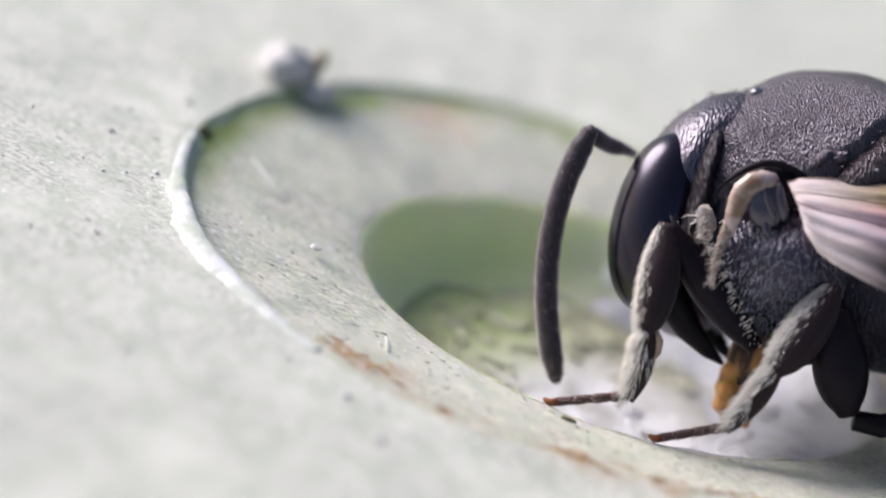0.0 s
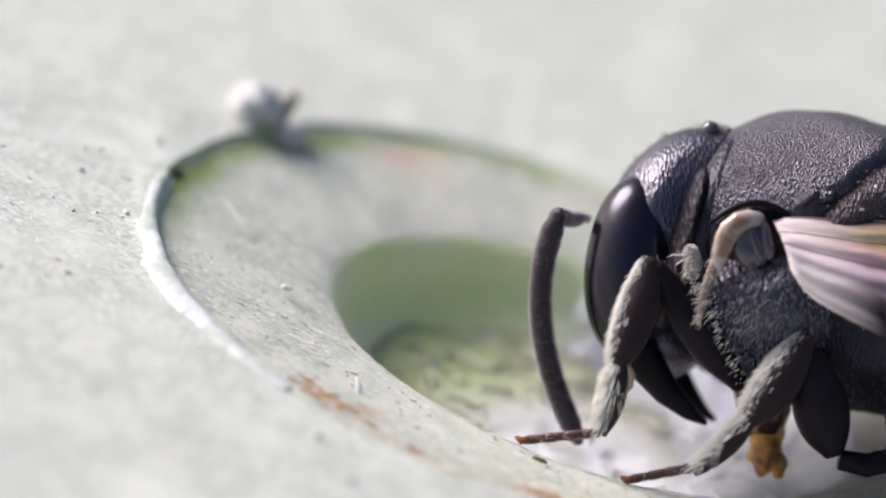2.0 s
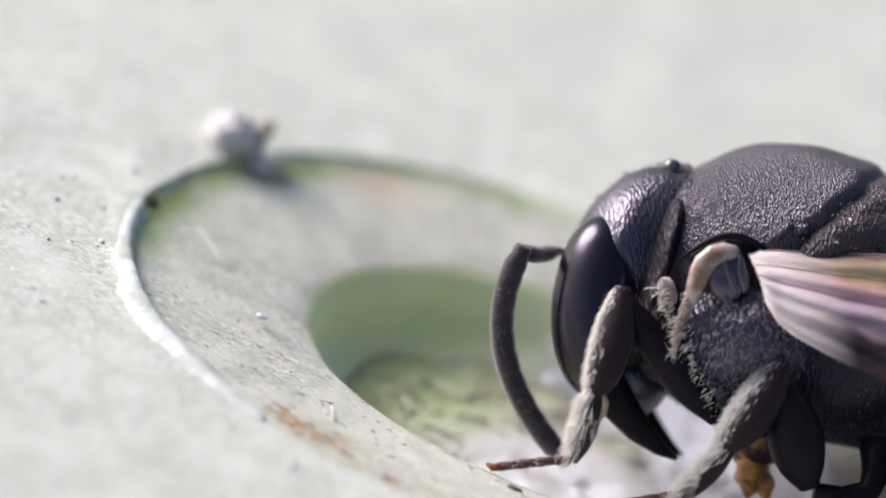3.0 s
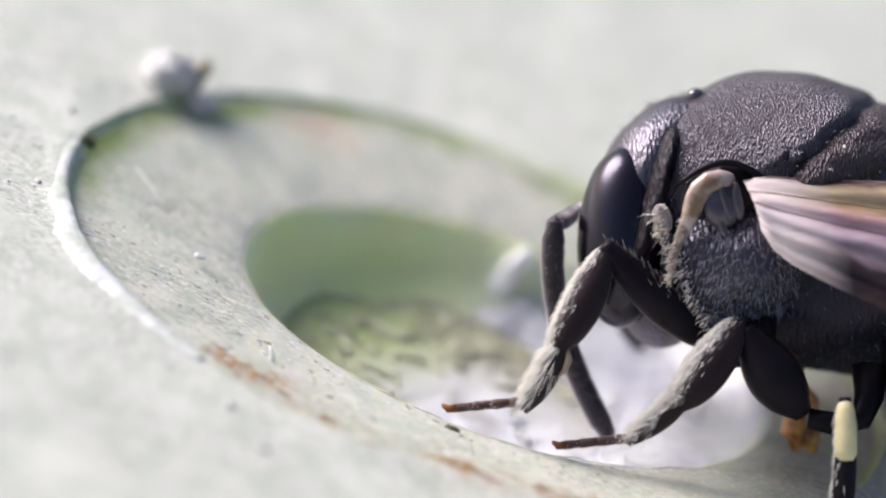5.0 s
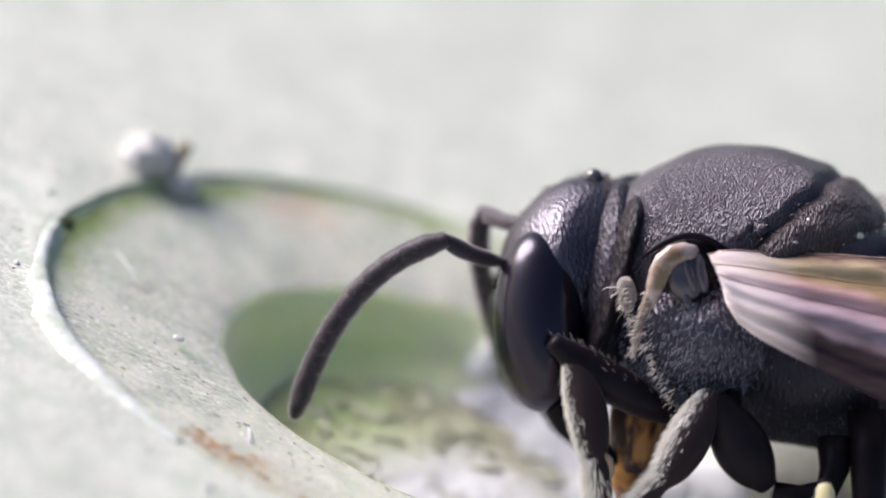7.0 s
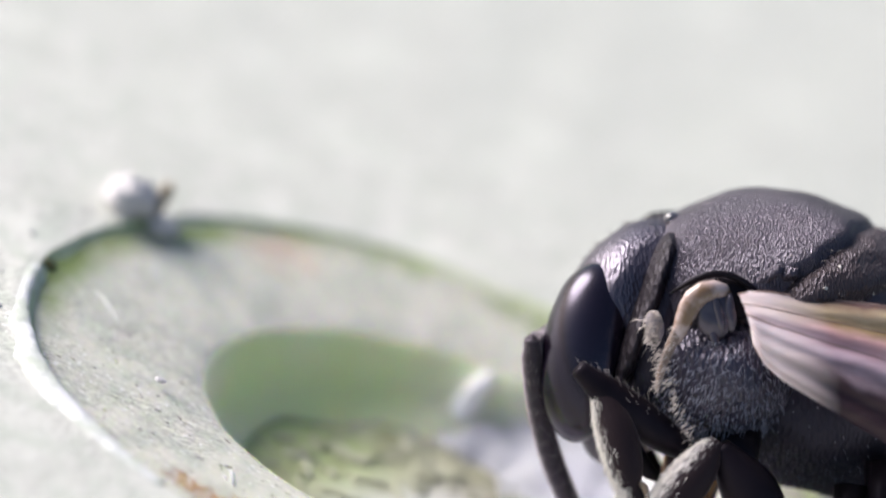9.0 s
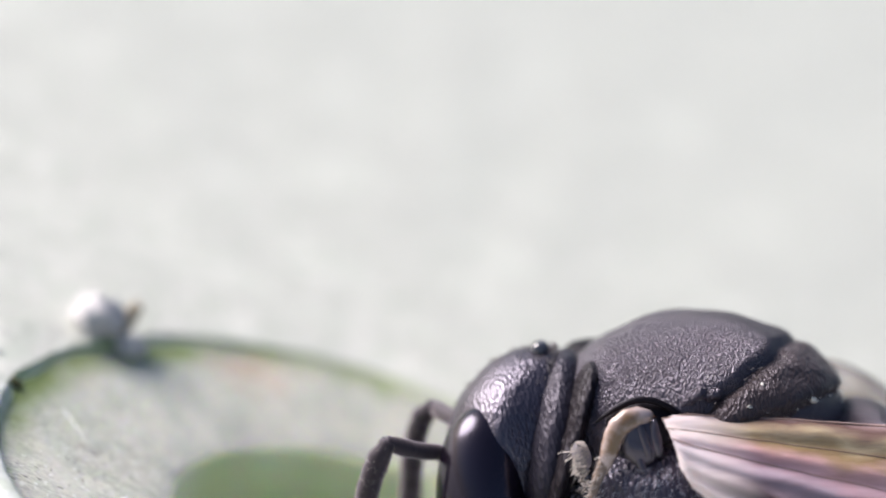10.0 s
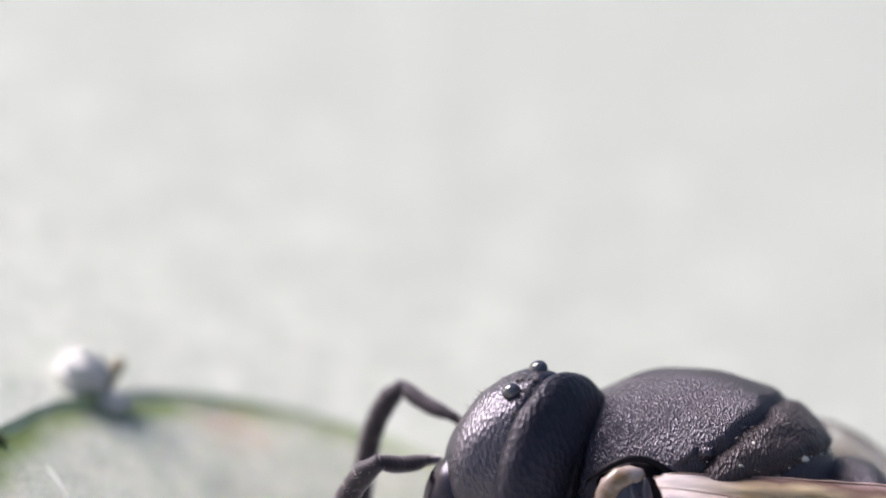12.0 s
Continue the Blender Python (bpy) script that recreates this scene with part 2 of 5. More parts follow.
shin_fore = downy("downy_fore_shin", (0.020, 0.012, 0.013), 46, 0.7, 0.45)
shin_mid = downy("downy_middle_shin", (0.020, 0.012, 0.013), 43, 0.35, 0.45)
foot_down = downy("downy_foot", (0.030, 0.020, 0.018), 14, 0.4, 0.9)
foot_mat = cuticle("brown_foot_cuticle", (0.045, 0.020, 0.013), 0.38, 0, 0, 0.15, 0.5)
antenna_mat = cuticle("matt_antenna_cuticle", (0.011, 0.008, 0.011), 0.5, 18000, 0.004, 0.8, 0.35)
eye_mat = mat("eye_lens", (0.004, 0.0022, 0.006), 0.24, 0.68)
eye_mat.node_tree.nodes["Principled BSDF"].inputs["Specular Tint"].default_value = (0.82, 0.76, 1.0, 1)
v = node(eye_mat, "ShaderNodeTexVoronoi", Scale=60000)
link(eye_mat, coords(eye_mat), v.inputs["Vector"])
bump(eye_mat, v.outputs["Distance"], 0.0012 * MM, 0.25)
ocellus_mat = mat("clear_ocellus", (0.05, 0.05, 0.07), 0.12, 1.0)
tan_mat = cuticle("tan_cuticle", (0.26, 0.19, 0.13), 0.55, 0, 0, 0.3)
horn_mat = cuticle("dark_horn", (0.035, 0.03, 0.035), 0.18, 0, 0, 0.0, 1.0)
amber_mat = mat("amber_horn", (0.20, 0.155, 0.15), 0.2, 0.8)
base(amber_mat, mix(amber_mat, noise_fac(amber_mat, 3600, 0.38, 0.62, 3), (0.56, 0.44, 0.43), (0.20, 0.12, 0.07)))
bump(amber_mat, noise_fac(amber_mat, 9000, 0.2, 0.8, 4), 0.01 * MM, 0.4)
hair_mat = mat("pale_hair", (0.88, 0.84, 0.81), 0.45, 0.5)
fringe_mat = mat("cream_fringe", (0.58, 0.51, 0.48), 0.5, 0.4)
hair_dark = mat("brown_hair", (0.26, 0.23, 0.23), 0.45, 0.5)
hair_flank = mat("slate_hair", (0.29, 0.295, 0.38), 0.4, 0.6)
speck_mat = mat("pale_speck", (0.74, 0.70, 0.66), 0.6, 0.5)
dust_mat = cuticle("clinging_dust", (0.08, 0.07, 0.075), 0.8, 0, 0, 0.3)
tuft_mat = cuticle("felted_lobe", (0.25, 0.23, 0.26), 0.8, 0, 0, 0.6)
margin_mat = cuticle("tan_margin", (0.20, 0.145, 0.11), 0.5, 0, 0, 0.4)
yellow_mat = cuticle("yellow_cuticle", (0.55, 0.48, 0.28), 0.5)
sheath_mat = cuticle("chestnut_mouthpart", (0.055, 0.022, 0.012), 0.4, 0, 0, 0.05, 0.4)
base(sheath_mat, mix(sheath_mat, noise_fac(sheath_mat, 1.0, 0.46, 0.66, 3, coords(sheath_mat, (6000, 6000, 1500))), (0.03, 0.013, 0.010), (0.42, 0.20, 0.06)))
claw_mat = cuticle("orange_claw", (0.13, 0.05, 0.022), 0.45, 0, 0, 0.0, 0.15)
tongue_mat = mat("amber_tongue", (0.42, 0.17, 0.035), 0.3, 0.5)
tongue_mat.node_tree.nodes["Principled BSDF"].inputs["Subsurface Weight"].default_value = 0.5
tongue_mat.node_tree.nodes["Principled BSDF"].inputs["Subsurface Scale"].default_value = 0.2 * MM
base(tongue_mat, mix(tongue_mat, noise_fac(tongue_mat, 3000, 0.4, 0.6), (0.70, 0.35, 0.10), (0.22, 0.09, 0.03)))
wing_mat = mat("smoky_wing", (0.4, 0.3, 0.3), 0.45, 0.25)
across = wing_mat.node_tree.nodes.new("ShaderNodeUVMap")
across.uv_map = "span"
split = wing_mat.node_tree.nodes.new("ShaderNodeSeparateXYZ")
link(wing_mat, across.outputs[0], split.inputs[0])
wander = noise_fac(wing_mat, 1.0, 0.1, 0.9, 4, coords(wing_mat, (1100, 1600, 1600)))
place = wing_mat.node_tree.nodes.new("ShaderNodeMath")
place.operation = "MULTIPLY_ADD"
place.inputs[1].default_value = 0.26
link(wing_mat, wander, place.inputs[0])
link(wing_mat, split.outputs[1], place.inputs[2])
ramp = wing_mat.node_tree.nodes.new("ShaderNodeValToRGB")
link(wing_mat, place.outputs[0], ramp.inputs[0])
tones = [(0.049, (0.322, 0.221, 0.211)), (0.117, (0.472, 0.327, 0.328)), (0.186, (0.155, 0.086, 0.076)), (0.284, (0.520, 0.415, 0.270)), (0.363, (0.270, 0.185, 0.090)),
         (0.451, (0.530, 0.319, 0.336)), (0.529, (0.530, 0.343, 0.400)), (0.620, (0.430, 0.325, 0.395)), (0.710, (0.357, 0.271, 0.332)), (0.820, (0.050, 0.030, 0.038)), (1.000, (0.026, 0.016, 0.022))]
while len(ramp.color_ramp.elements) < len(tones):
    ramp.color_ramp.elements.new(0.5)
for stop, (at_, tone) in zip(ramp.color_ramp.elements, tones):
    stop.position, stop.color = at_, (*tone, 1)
grain = noise_fac(wing_mat, 1.0, 0.42, 0.72, 5, coords(wing_mat, (900, 3500, 7000)))
# pale glare near the wing's root, painted into its colour
root_glare = wing_mat.node_tree.nodes.new("ShaderNodeMapRange")
root_glare.inputs["From Min"].default_value, root_glare.inputs["From Max"].default_value = 0.17, 0.05
link(wing_mat, split.outputs[0], root_glare.inputs["Value"])
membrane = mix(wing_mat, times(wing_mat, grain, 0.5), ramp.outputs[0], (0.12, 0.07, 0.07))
base(wing_mat, mix(wing_mat, times(wing_mat, root_glare.outputs[0], 0.75), membrane, (0.90, 0.77, 0.80)))
bump(wing_mat, noise_fac(wing_mat, 1.0, 0.2, 0.8, 5, coords(wing_mat, (1200, 3500, 7000))), 0.025 * MM, 0.7)
wing_b = wing_mat.node_tree.nodes["Principled BSDF"]
wing_b.inputs["Subsurface Weight"].default_value = 0.6
wing_b.inputs["Subsurface Radius"].default_value = (1.0, 0.8, 0.7)
wing_b.inputs["Subsurface Scale"].default_value = 0.12 * MM
vein_mat = cuticle("wing_vein", (0.22, 0.15, 0.13), 0.45, 0, 0, 0.0, 0.2)


# ---- mesh helpers ----
def mesh_from(name, bm, material, scale=1.0, smooth=True):
    if scale != 1.0:
        bmesh.ops.scale(bm, vec=(scale,) * 3, verts=bm.verts)
    bmesh.ops.recalc_face_normals(bm, faces=bm.faces)
    me = bpy.data.meshes.new(name)
    bm.to_mesh(me)
    bm.free()
    if smooth:
        me.shade_smooth()
    me.materials.append(material)
    return me


def part(name, bm, material, parent, label=""):
    """One mesh, modelled in bee units, under a thing or a part."""
    ob = new(name, mesh_from(name, bm, material, U))
    ob.parent = parent
    return tagged(ob, label)


def blob(bm, c, r, rot=(0, 0, 0), lump=0.0, freq=0.02, seg=32, shape=None):
    """An ellipsoid, with a lumpy surface or shaped by a function of its unit-sphere points."""
    made = bmesh.ops.create_uvsphere(bm, u_segments=seg, v_segments=seg * 3 // 4, radius=1.0)["verts"]
    turn = Euler([radians(a) for a in rot]).to_matrix()
    for v in made:
        n = v.co.copy()
        if shape:
            n = Vector(shape(n))
        p = turn @ Vector((n.x * r[0], n.y * r[1], n.z * r[2]))
        if lump:
            p += p.normalized() * lump * noise.noise(p * freq + Vector(c) * 0.13)
        v.co = p + Vector(c)
    return made


def tube(bm, pts, radii, seg=12, flat=1.0, side=(0, 1, 0)):
    """A closed tube along points, of changing radius; flat squeezes it along the side axis."""
    pts = [Vector(p) for p in pts]
    rings = []
    for i, p in enumerate(pts):
        d = (pts[min(i + 1, len(pts) - 1)] - pts[max(i - 1, 0)]).normalized()
        a = Vector(side) - d * Vector(side).dot(d)
        a = a.normalized() if a.length > 1e-4 else d.orthogonal().normalized()
        b = d.cross(a)
        rings.append([bm.verts.new(p + (a * math.cos(k * math.tau / seg) * flat + b * math.sin(k * math.tau / seg)) * radii[i])
                      for k in range(seg)])
    for r0, r1 in zip(rings, rings[1:]):
        for k in range(seg):
            bm.faces.new((r0[k], r0[(k + 1) % seg], r1[(k + 1) % seg], r1[k]))
    bm.faces.new(rings[0][::-1])
    bm.faces.new(rings[-1])


def hair(bm, root, way, length, radius=1.6, bend=(0, 0, -0.3)):
    """One bent tapering hair."""
    d = Vector(way).normalized()
    a = d.orthogonal().normalized() * radius
    b = d.cross(a)
    mid = Vector(root) + d * length * 0.55
    tip = mid + (d + Vector(bend)).normalized() * length * 0.45
    low = [bm.verts.new(Vector(root) + x) for x in (a, b * 0.87 - a * 0.5, -b * 0.87 - a * 0.5)]
    high = [bm.verts.new(mid + x * 0.7) for x in (a, b * 0.87 - a * 0.5, -b * 0.87 - a * 0.5)]
    end = bm.verts.new(tip)
    for k in range(3):
        j = (k + 1) % 3
        bm.faces.new((low[k], low[j], high[j], high[k]))
        bm.faces.new((high[k], high[j], end))


# ---- the surface, its recess and the nest hole ----
def outer_edge(a, grow=0.0):
    rx = (4.3 if math.cos(a) < 0 else 5.6) + grow
    wob = 0.05 * noise.noise(Vector((math.cos(a) * 4, math.sin(a) * 4, 1.7))) + 0.02 * noise.noise(Vector((math.cos(a) * 17, math.sin(a) * 17, 5)))
    return 1.165 + (rx + wob) * math.cos(a), 0.562 + (4.3 + grow + wob) * math.sin(a)


def inner_edge(a, grow=0.0):
    c, s = math.cos(radians(7)), math.sin(radians(7))
    wob = 0.03 * noise.noise(Vector((math.cos(a) * 5, math.sin(a) * 5, 9.1)))
    x, y = (3.27 + grow + wob) * math.cos(a - radians(7)), (2.68 + grow + wob) * math.sin(a - radians(7))
    return 2.28 + x * c - y * s, 0.76 + x * s + y * c


def sheet(name, rings, n, material, label, lumps=0.0, close=False):
    """A surface through rings of points (millimetres), one function of the angle a ring."""
    bm = bmesh.new()
    rows = []
    for ring in rings:
        row = []
        for k in range(n):
            p = Vector(ring(k * math.tau / n))
            if lumps:
                p.z += lumps * (noise.noise(p * 1.3) + 0.4 * noise.noise(p * 5.0))
            row.append(bm.verts.new(p * MM))
        rows.append(row)
    for r0, r1 in zip(rows, rows[1:]):
        for k in range(n):
            bm.faces.new((r0[k], r0[(k + 1) % n], r1[(k + 1) % n], r1[k]))
    if close:
        bm.faces.new(rows[-1])
    ob = new(name, mesh_from(name, bm, material))
    return tagged(ob, label, kind="structure")


def rim_height(a):
    """How far the skin is lifted along the torn part of the rim."""
    d = math.degrees(a) % 360
    return 0.05 * max(0.0, 1 - ((d - 205) / 38) ** 2) if 167 < d < 243 else 0.0


def wall_drop(a):
    """Height of the step under the rim: tall at the far side, almost none at the near side."""
    fade = math.exp(-(((math.degrees(a) % 360) - 72) / 36) ** 2)
    return (0.085 + 0.015 * max(0.0, math.sin(a + radians(20)))) * (1 - 0.6 * fade) * (1 + 0.22 * noise.noise(Vector((math.cos(a) * 9, math.sin(a) * 9, 2))))


def on_ground(d):
    def ring(a):
        x, y = outer_edge(a, d)
        lift = rim_height(a) * math.exp(-((d - 0.12) / 0.16) ** 2)
        calm = min(1.0, d * 2)
        z = lift + calm * 0.05 * noise.noise(Vector((x * 0.6, y * 0.6, 3))) - 0.02 * (1 - calm)
        return x, y, z
    return ring


GROUND = [0.0, 0.03, 0.07, 0.12, 0.18, 0.26, 0.36, 0.5, 0.7, 1.0, 1.4, 2, 2.8, 4, 6, 9, 14, 22, 40, 80, 200, 600, 2000]
sheet("ground", [on_ground(d) for d in GROUND], 300, plate_mat,
               "pale grey-green waxy surface with dark flecks")


def mixed(w, drop):
    def ring(a):
        (x0, y0), (x1, y1) = outer_edge(a, -0.06), inner_edge(a)
        return x0 + (x1 - x0) * w, y0 + (y1 - y0) * w, drop(a)
    return ring


sheet("recess_wall", [lambda a: (*outer_edge(a), -0.02), lambda a: (*outer_edge(a, -0.02), -0.02 - 0.4 * wall_drop(a)),
                                    lambda a: (*outer_edge(a, -0.05), -0.02 - 0.85 * wall_drop(a)), lambda a: (*outer_edge(a, -0.12), -0.03 - wall_drop(a))],
                    300, rim_mat, "fresh green cut step under the torn rim", 0.01)
ledge = sheet("ledge", [mixed(w, lambda a, w=w: -0.02 - wall_drop(a) * (1 - w) - 0.40 * w - 0.03 * w ** 6) for w in
                        (0, 0.03, 0.08, 0.15, 0.25, 0.4, 0.55, 0.7, 0.82, 0.9, 0.95, 0.98, 1.0)],
              300, ledge_mat, "pale worn ledge sloping to the hole, stained brown", 0.018)
BOWL = [(0.0, -0.45), (0.06, -0.475), (0.12, -0.53), (0.18, -0.63), (0.24, -0.80), (0.30, -0.98), (0.44, -1.13), (0.62, -1.27), (0.85, -1.40), (1.1, -1.55)]
sheet("cavity_wall", [lambda a, d=d, z=z: (*inner_edge(a, -d), z) for d, z in BOWL], 300, wall_mat, "soft green wall of the nest hole", 0.03)


def floor_ring(k):
    def ring(a):
        x, y = inner_edge(a)
        x, y = 2.28 + (x - 2.28) * k, 0.76 + (y - 0.76) * k
        n = noise.noise(Vector((x * 0.9, y * 0.9, 2))) * 0.08 + noise.noise(Vector((x * 3, y * 3, 7))) * 0.04
        return x, y, -1.38 + n + 0.10 * k ** 4
    return ring


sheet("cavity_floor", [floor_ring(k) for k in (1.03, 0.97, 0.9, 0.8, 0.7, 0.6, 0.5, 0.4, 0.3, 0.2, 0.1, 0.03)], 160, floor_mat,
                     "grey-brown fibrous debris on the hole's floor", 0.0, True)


def white_lip():
    """The torn, whitish, lifted edge along part of the rim."""
    bm = bmesh.new()
    rows = []
    n = 220
    for i in range(n + 1):
        w = i / n
        a = radians(178 + 64 * w)
        fat = min(1.0, 1.5 * w + 0.04, 2.4 * (1 - w)) ** 0.9
        row = []
        rough = 1.05 + 0.5 * noise.noise(Vector((i * 0.05, 0, 0))) + 0.16 * noise.noise(Vector((i * 0.17, 4, 0)))
        for j, (d, z) in enumerate([(-0.075, -0.10), (-0.06, 0.0), (-0.03, 0.04), (0.03, 0.066), (0.10, 0.070), (0.17, 0.056), (0.25, 0.032), (0.33, -0.02)]):
            d2 = d * (0.3 + 0.7 * fat * rough) if d > 0 else d * 0.6
            x, y = outer_edge(a, d2)
            row.append(bm.verts.new(Vector((x, y, -0.02 + (z + 0.03) * (0.25 + 0.75 * fat) * (0.9 + 0.1 * rough) + rim_height(a) * 0.2 + 0.007 * noise.noise(Vector((i * 0.14, j * 0.9, 3))))) * MM))
        rows.append(row)
    for r0, r1 in zip(rows, rows[1:]):
        for j in range(7):
            bm.faces.new((r0[j], r0[j + 1], r1[j + 1], r1[j]))
        bm.faces.new((r0[7], r0[0], r1[0], r1[7]))
    bm.faces.new(rows[0])
    bm.faces.new(rows[-1][::-1])
    ob = new("rim_lip", mesh_from("rim_lip", bm, lip_mat))
    return tagged(ob, "torn whitish fibrous lip lifted along the rim", kind="structure")


white_lip()


def nest_film():
    """The shiny whitish film that lines the near and right part of the hole."""
    bm = bmesh.new()
    rows = []
    n, k = 130, 26
    for i in range(n + 1):
        a = radians(250 + 216 * i / n)
        row = []
        for j in range(k + 1):
            w = j / k
            x, y = inner_edge(a, -0.07)
            x, y = x + (2.5 - x) * w * 0.9, y + (1.1 - y) * w * 0.9
            ends = min(1.0, 6 * i / n, 6 * (n - i) / n) ** 0.7
            folds = 0.16 * noise.noise(Vector((x * 1.1, y * 1.1, 4))) + 0.07 * noise.noise(Vector((x * 3.2, y * 3.2, 8))) + 0.03 * noise.noise(Vector((x * 9, y * 9, 1)))
            z = -0.5 - 0.95 * (1 - math.exp(-5 * w)) + 0.25 * math.exp(-((w - 0.3) / 0.2) ** 2) - 0.5 * (1 - ends) + folds * min(1.0, 0.2 + 4 * w)
            row.append(bm.verts.new(Vector((x, y, z)) * MM))
        rows.append(row)
    for r0, r1 in zip(rows, rows[1:]):
        for j in range(k):
            bm.faces.new((r0[j], r0[j + 1], r1[j + 1], r1[j]))
    bmesh.ops.solidify(bm, geom=bm.faces[:], thickness=0.02 * MM)
    film = tagged(new("nest_film"), "crumpled shiny white film lining the nest hole", "nest film")
    film.empty_display_size = 0.001
    ob = new("film_sheet", mesh_from("film_sheet", bm, silk_mat))
    ob.parent = film
    pick = random.Random(12)
    for k in range(16):
        a = radians(pick.uniform(272, 392))
        w = pick.uniform(0.1, 0.75)
        x0, y0 = inner_edge(a, -0.07)
        x0, y0 = x0 + (2.5 - x0) * w * 0.9, y0 + (1.1 - y0) * w * 0.9
        head_ = pick.uniform(0, math.tau)
        size = pick.uniform(0.3, 0.8)
        z0 = -0.5 - 0.95 * (1 - math.exp(-5 * w)) + 0.25 * math.exp(-((w - 0.3) / 0.2) ** 2)
        bm = bmesh.new()
        pts = []
        for i in range(12):
            q = i / 11 - 0.5
            bend = head_ + q * pick.uniform(0.6, 1.1)
            x, y = x0 + size * q * math.cos(bend), y0 + size * q * math.sin(bend)
            lump = 0.16 * noise.noise(Vector((x * 1.1, y * 1.1, 4))) + 0.07 * noise.noise(Vector((x * 3.2, y * 3.2, 8)))
            pts.append(Vector((x, y, z0 + lump + 0.02)))
        tube(bm, pts, [0.006 + 0.05 * math.sin(math.pi * i / 11) * pick.uniform(0.7, 1.2) for i in range(12)], 10)
        ob = new("film_fold", mesh_from("film_fold", bm, silk_mat, MM))
        ob.parent = film
    return film


nest_film()


def hole_floor(x, y):
    """Height of the debris on the hole's floor."""
    return -1.38 + noise.noise(Vector((x * 0.9, y * 0.9, 2))) * 0.08 + noise.noise(Vector((x * 3, y * 3, 7))) * 0.04


def nest_fibres():
    """Matted plant fibres and gnawed scraps strewn over the hole's floor."""
    bm = bmesh.new()
    pick = random.Random(31)
    for k in range(420):
        a, w = pick.uniform(0, math.tau), 0.97 * math.sqrt(pick.random())
        x, y = inner_edge(a, -0.55)
        x, y = 2.28 + (x - 2.28) * w, 0.76 + (y - 0.76) * w
        if math.hypot(x - 3.0, y + 0.2) < pick.uniform(1.3, 2.3):
            continue
        head_, size = pick.gauss(-0.5, 0.6), pick.uniform(0.12, 0.55)
        bend, fat = pick.uniform(-1.2, 1.2), pick.uniform(0.008, 0.03)
        pts = []
        for i in range(7):
            q = i / 6 - 0.5
            px, py = x + size * q * math.cos(head_ + bend * q), y + size * q * math.sin(head_ + bend * q)
            pts.append((px, py, hole_floor(px, py) + 0.02 + 0.05 * (0.25 - q * q) * pick.random()))
        tube(bm, pts, [fat * v for v in (0.3, 0.8, 1, 1.1, 1, 0.8, 0.3)], 6)
    ob = new("nest_fibres", mesh_from("nest_fibres", bm, fibre_scrap, MM))
    return tagged(ob, "matted beige and brown plant fibres on the hole's floor", "plant fibres", kind="stuff")


nest_fibres()


def crumb(name, x, y, z, r, material, label, category, lump=0.35, squash=(1, 1, 1), turn=(0, 0, 0)):
    bm = bmesh.new()
    blob(bm, (0, 0, 0), [r * s for s in squash], turn, r * lump, 2.2 / r, 24)
    ob = new(name, mesh_from(name, bm, material, MM))
    ob.location = Vector((x, y, z)) * MM
    return tagged(ob, label, category)


crumb("chalk_crumb", -2.57, 3.06, 0.19, 0.27, crumb_white, "chalky white crumb lying on the far rim", "crumb", lump=0.42, squash=(1.15, 1.0, 0.95))
crumb("husk_crumb", -2.22, 3.34, 0.19, 0.13, crumb_brown, "brown husk crumb leaning on the far rim", "crumb", squash=(0.8, 0.8, 1.9), turn=(0, 12, 0))
crumb("dust_clump", -2.08, 3.02, -0.02, 0.18, crumb_grey, "grey dust clump hanging over the rim", "dust", squash=(1.1, 0.7, 0.8))
crumb("dark_crumb", -3.09, 0.99, -0.10, 0.10, crumb_dark, "dark olive crumb stuck under the rim", "crumb", squash=(1.2, 0.8, 0.9))
crumb("silk_tuft", 2.2, 3.12, -0.88, 0.31, tuft_white, "small white silk tuft on the green hole wall", "silk tuft", squash=(0.45, 0.45, 1.6), turn=(0, 22, 0))

crumb("long_crumb", 1.87, -2.15, -0.39, 0.045, crumb_dark, "thin dark crumb lying on the ledge", "crumb", squash=(2.0, 0.7, 0.6))
crumb("pale_flake", -1.34, -0.61, -0.21, 0.05, crumb_white, "tiny pale flake on the ledge", "flake", squash=(1.3, 0.9, 0.5))


def fibre():
    bm = bmesh.new()
    tube(bm, [(0.02, -0.03, -0.02), (0.0, 0.0, 0.03), (-0.03, 0.02, 0.07), (-0.07, 0.05, 0.11)], [0.022, 0.026, 0.02, 0.006], 8)
    tube(bm, [(-0.06, 0.03, -0.02), (-0.09, 0.04, 0.01), (-0.13, 0.05, 0.015)], [0.012, 0.012, 0.004], 8)
    ob = new("fibre", mesh_from("fibre", bm, fibre_mat, MM))
    ob.location = Vector((-0.20, -2.22, -0.27)) * MM
    return tagged(ob, "stray white fibre standing on the ledge", "fibre")


fibre()


def ledge_strand():
    bm = bmesh.new()
    pts = [(-2.46 + 0.42 * w, 0.90 - 0.60 * w + 0.06 * math.sin(3 * w), -0.135 - 0.03 * w) for w in [k / 8 for k in range(9)]]
    tube(bm, pts, [0.003, 0.006, 0.007, 0.008, 0.008, 0.008, 0.007, 0.005, 0.003], 8)
    ob = new("strand", mesh_from("strand", bm, fibre_mat, MM))
    return tagged(ob, "fine pale strand lying on the ledge", "fibre")


ledge_strand()


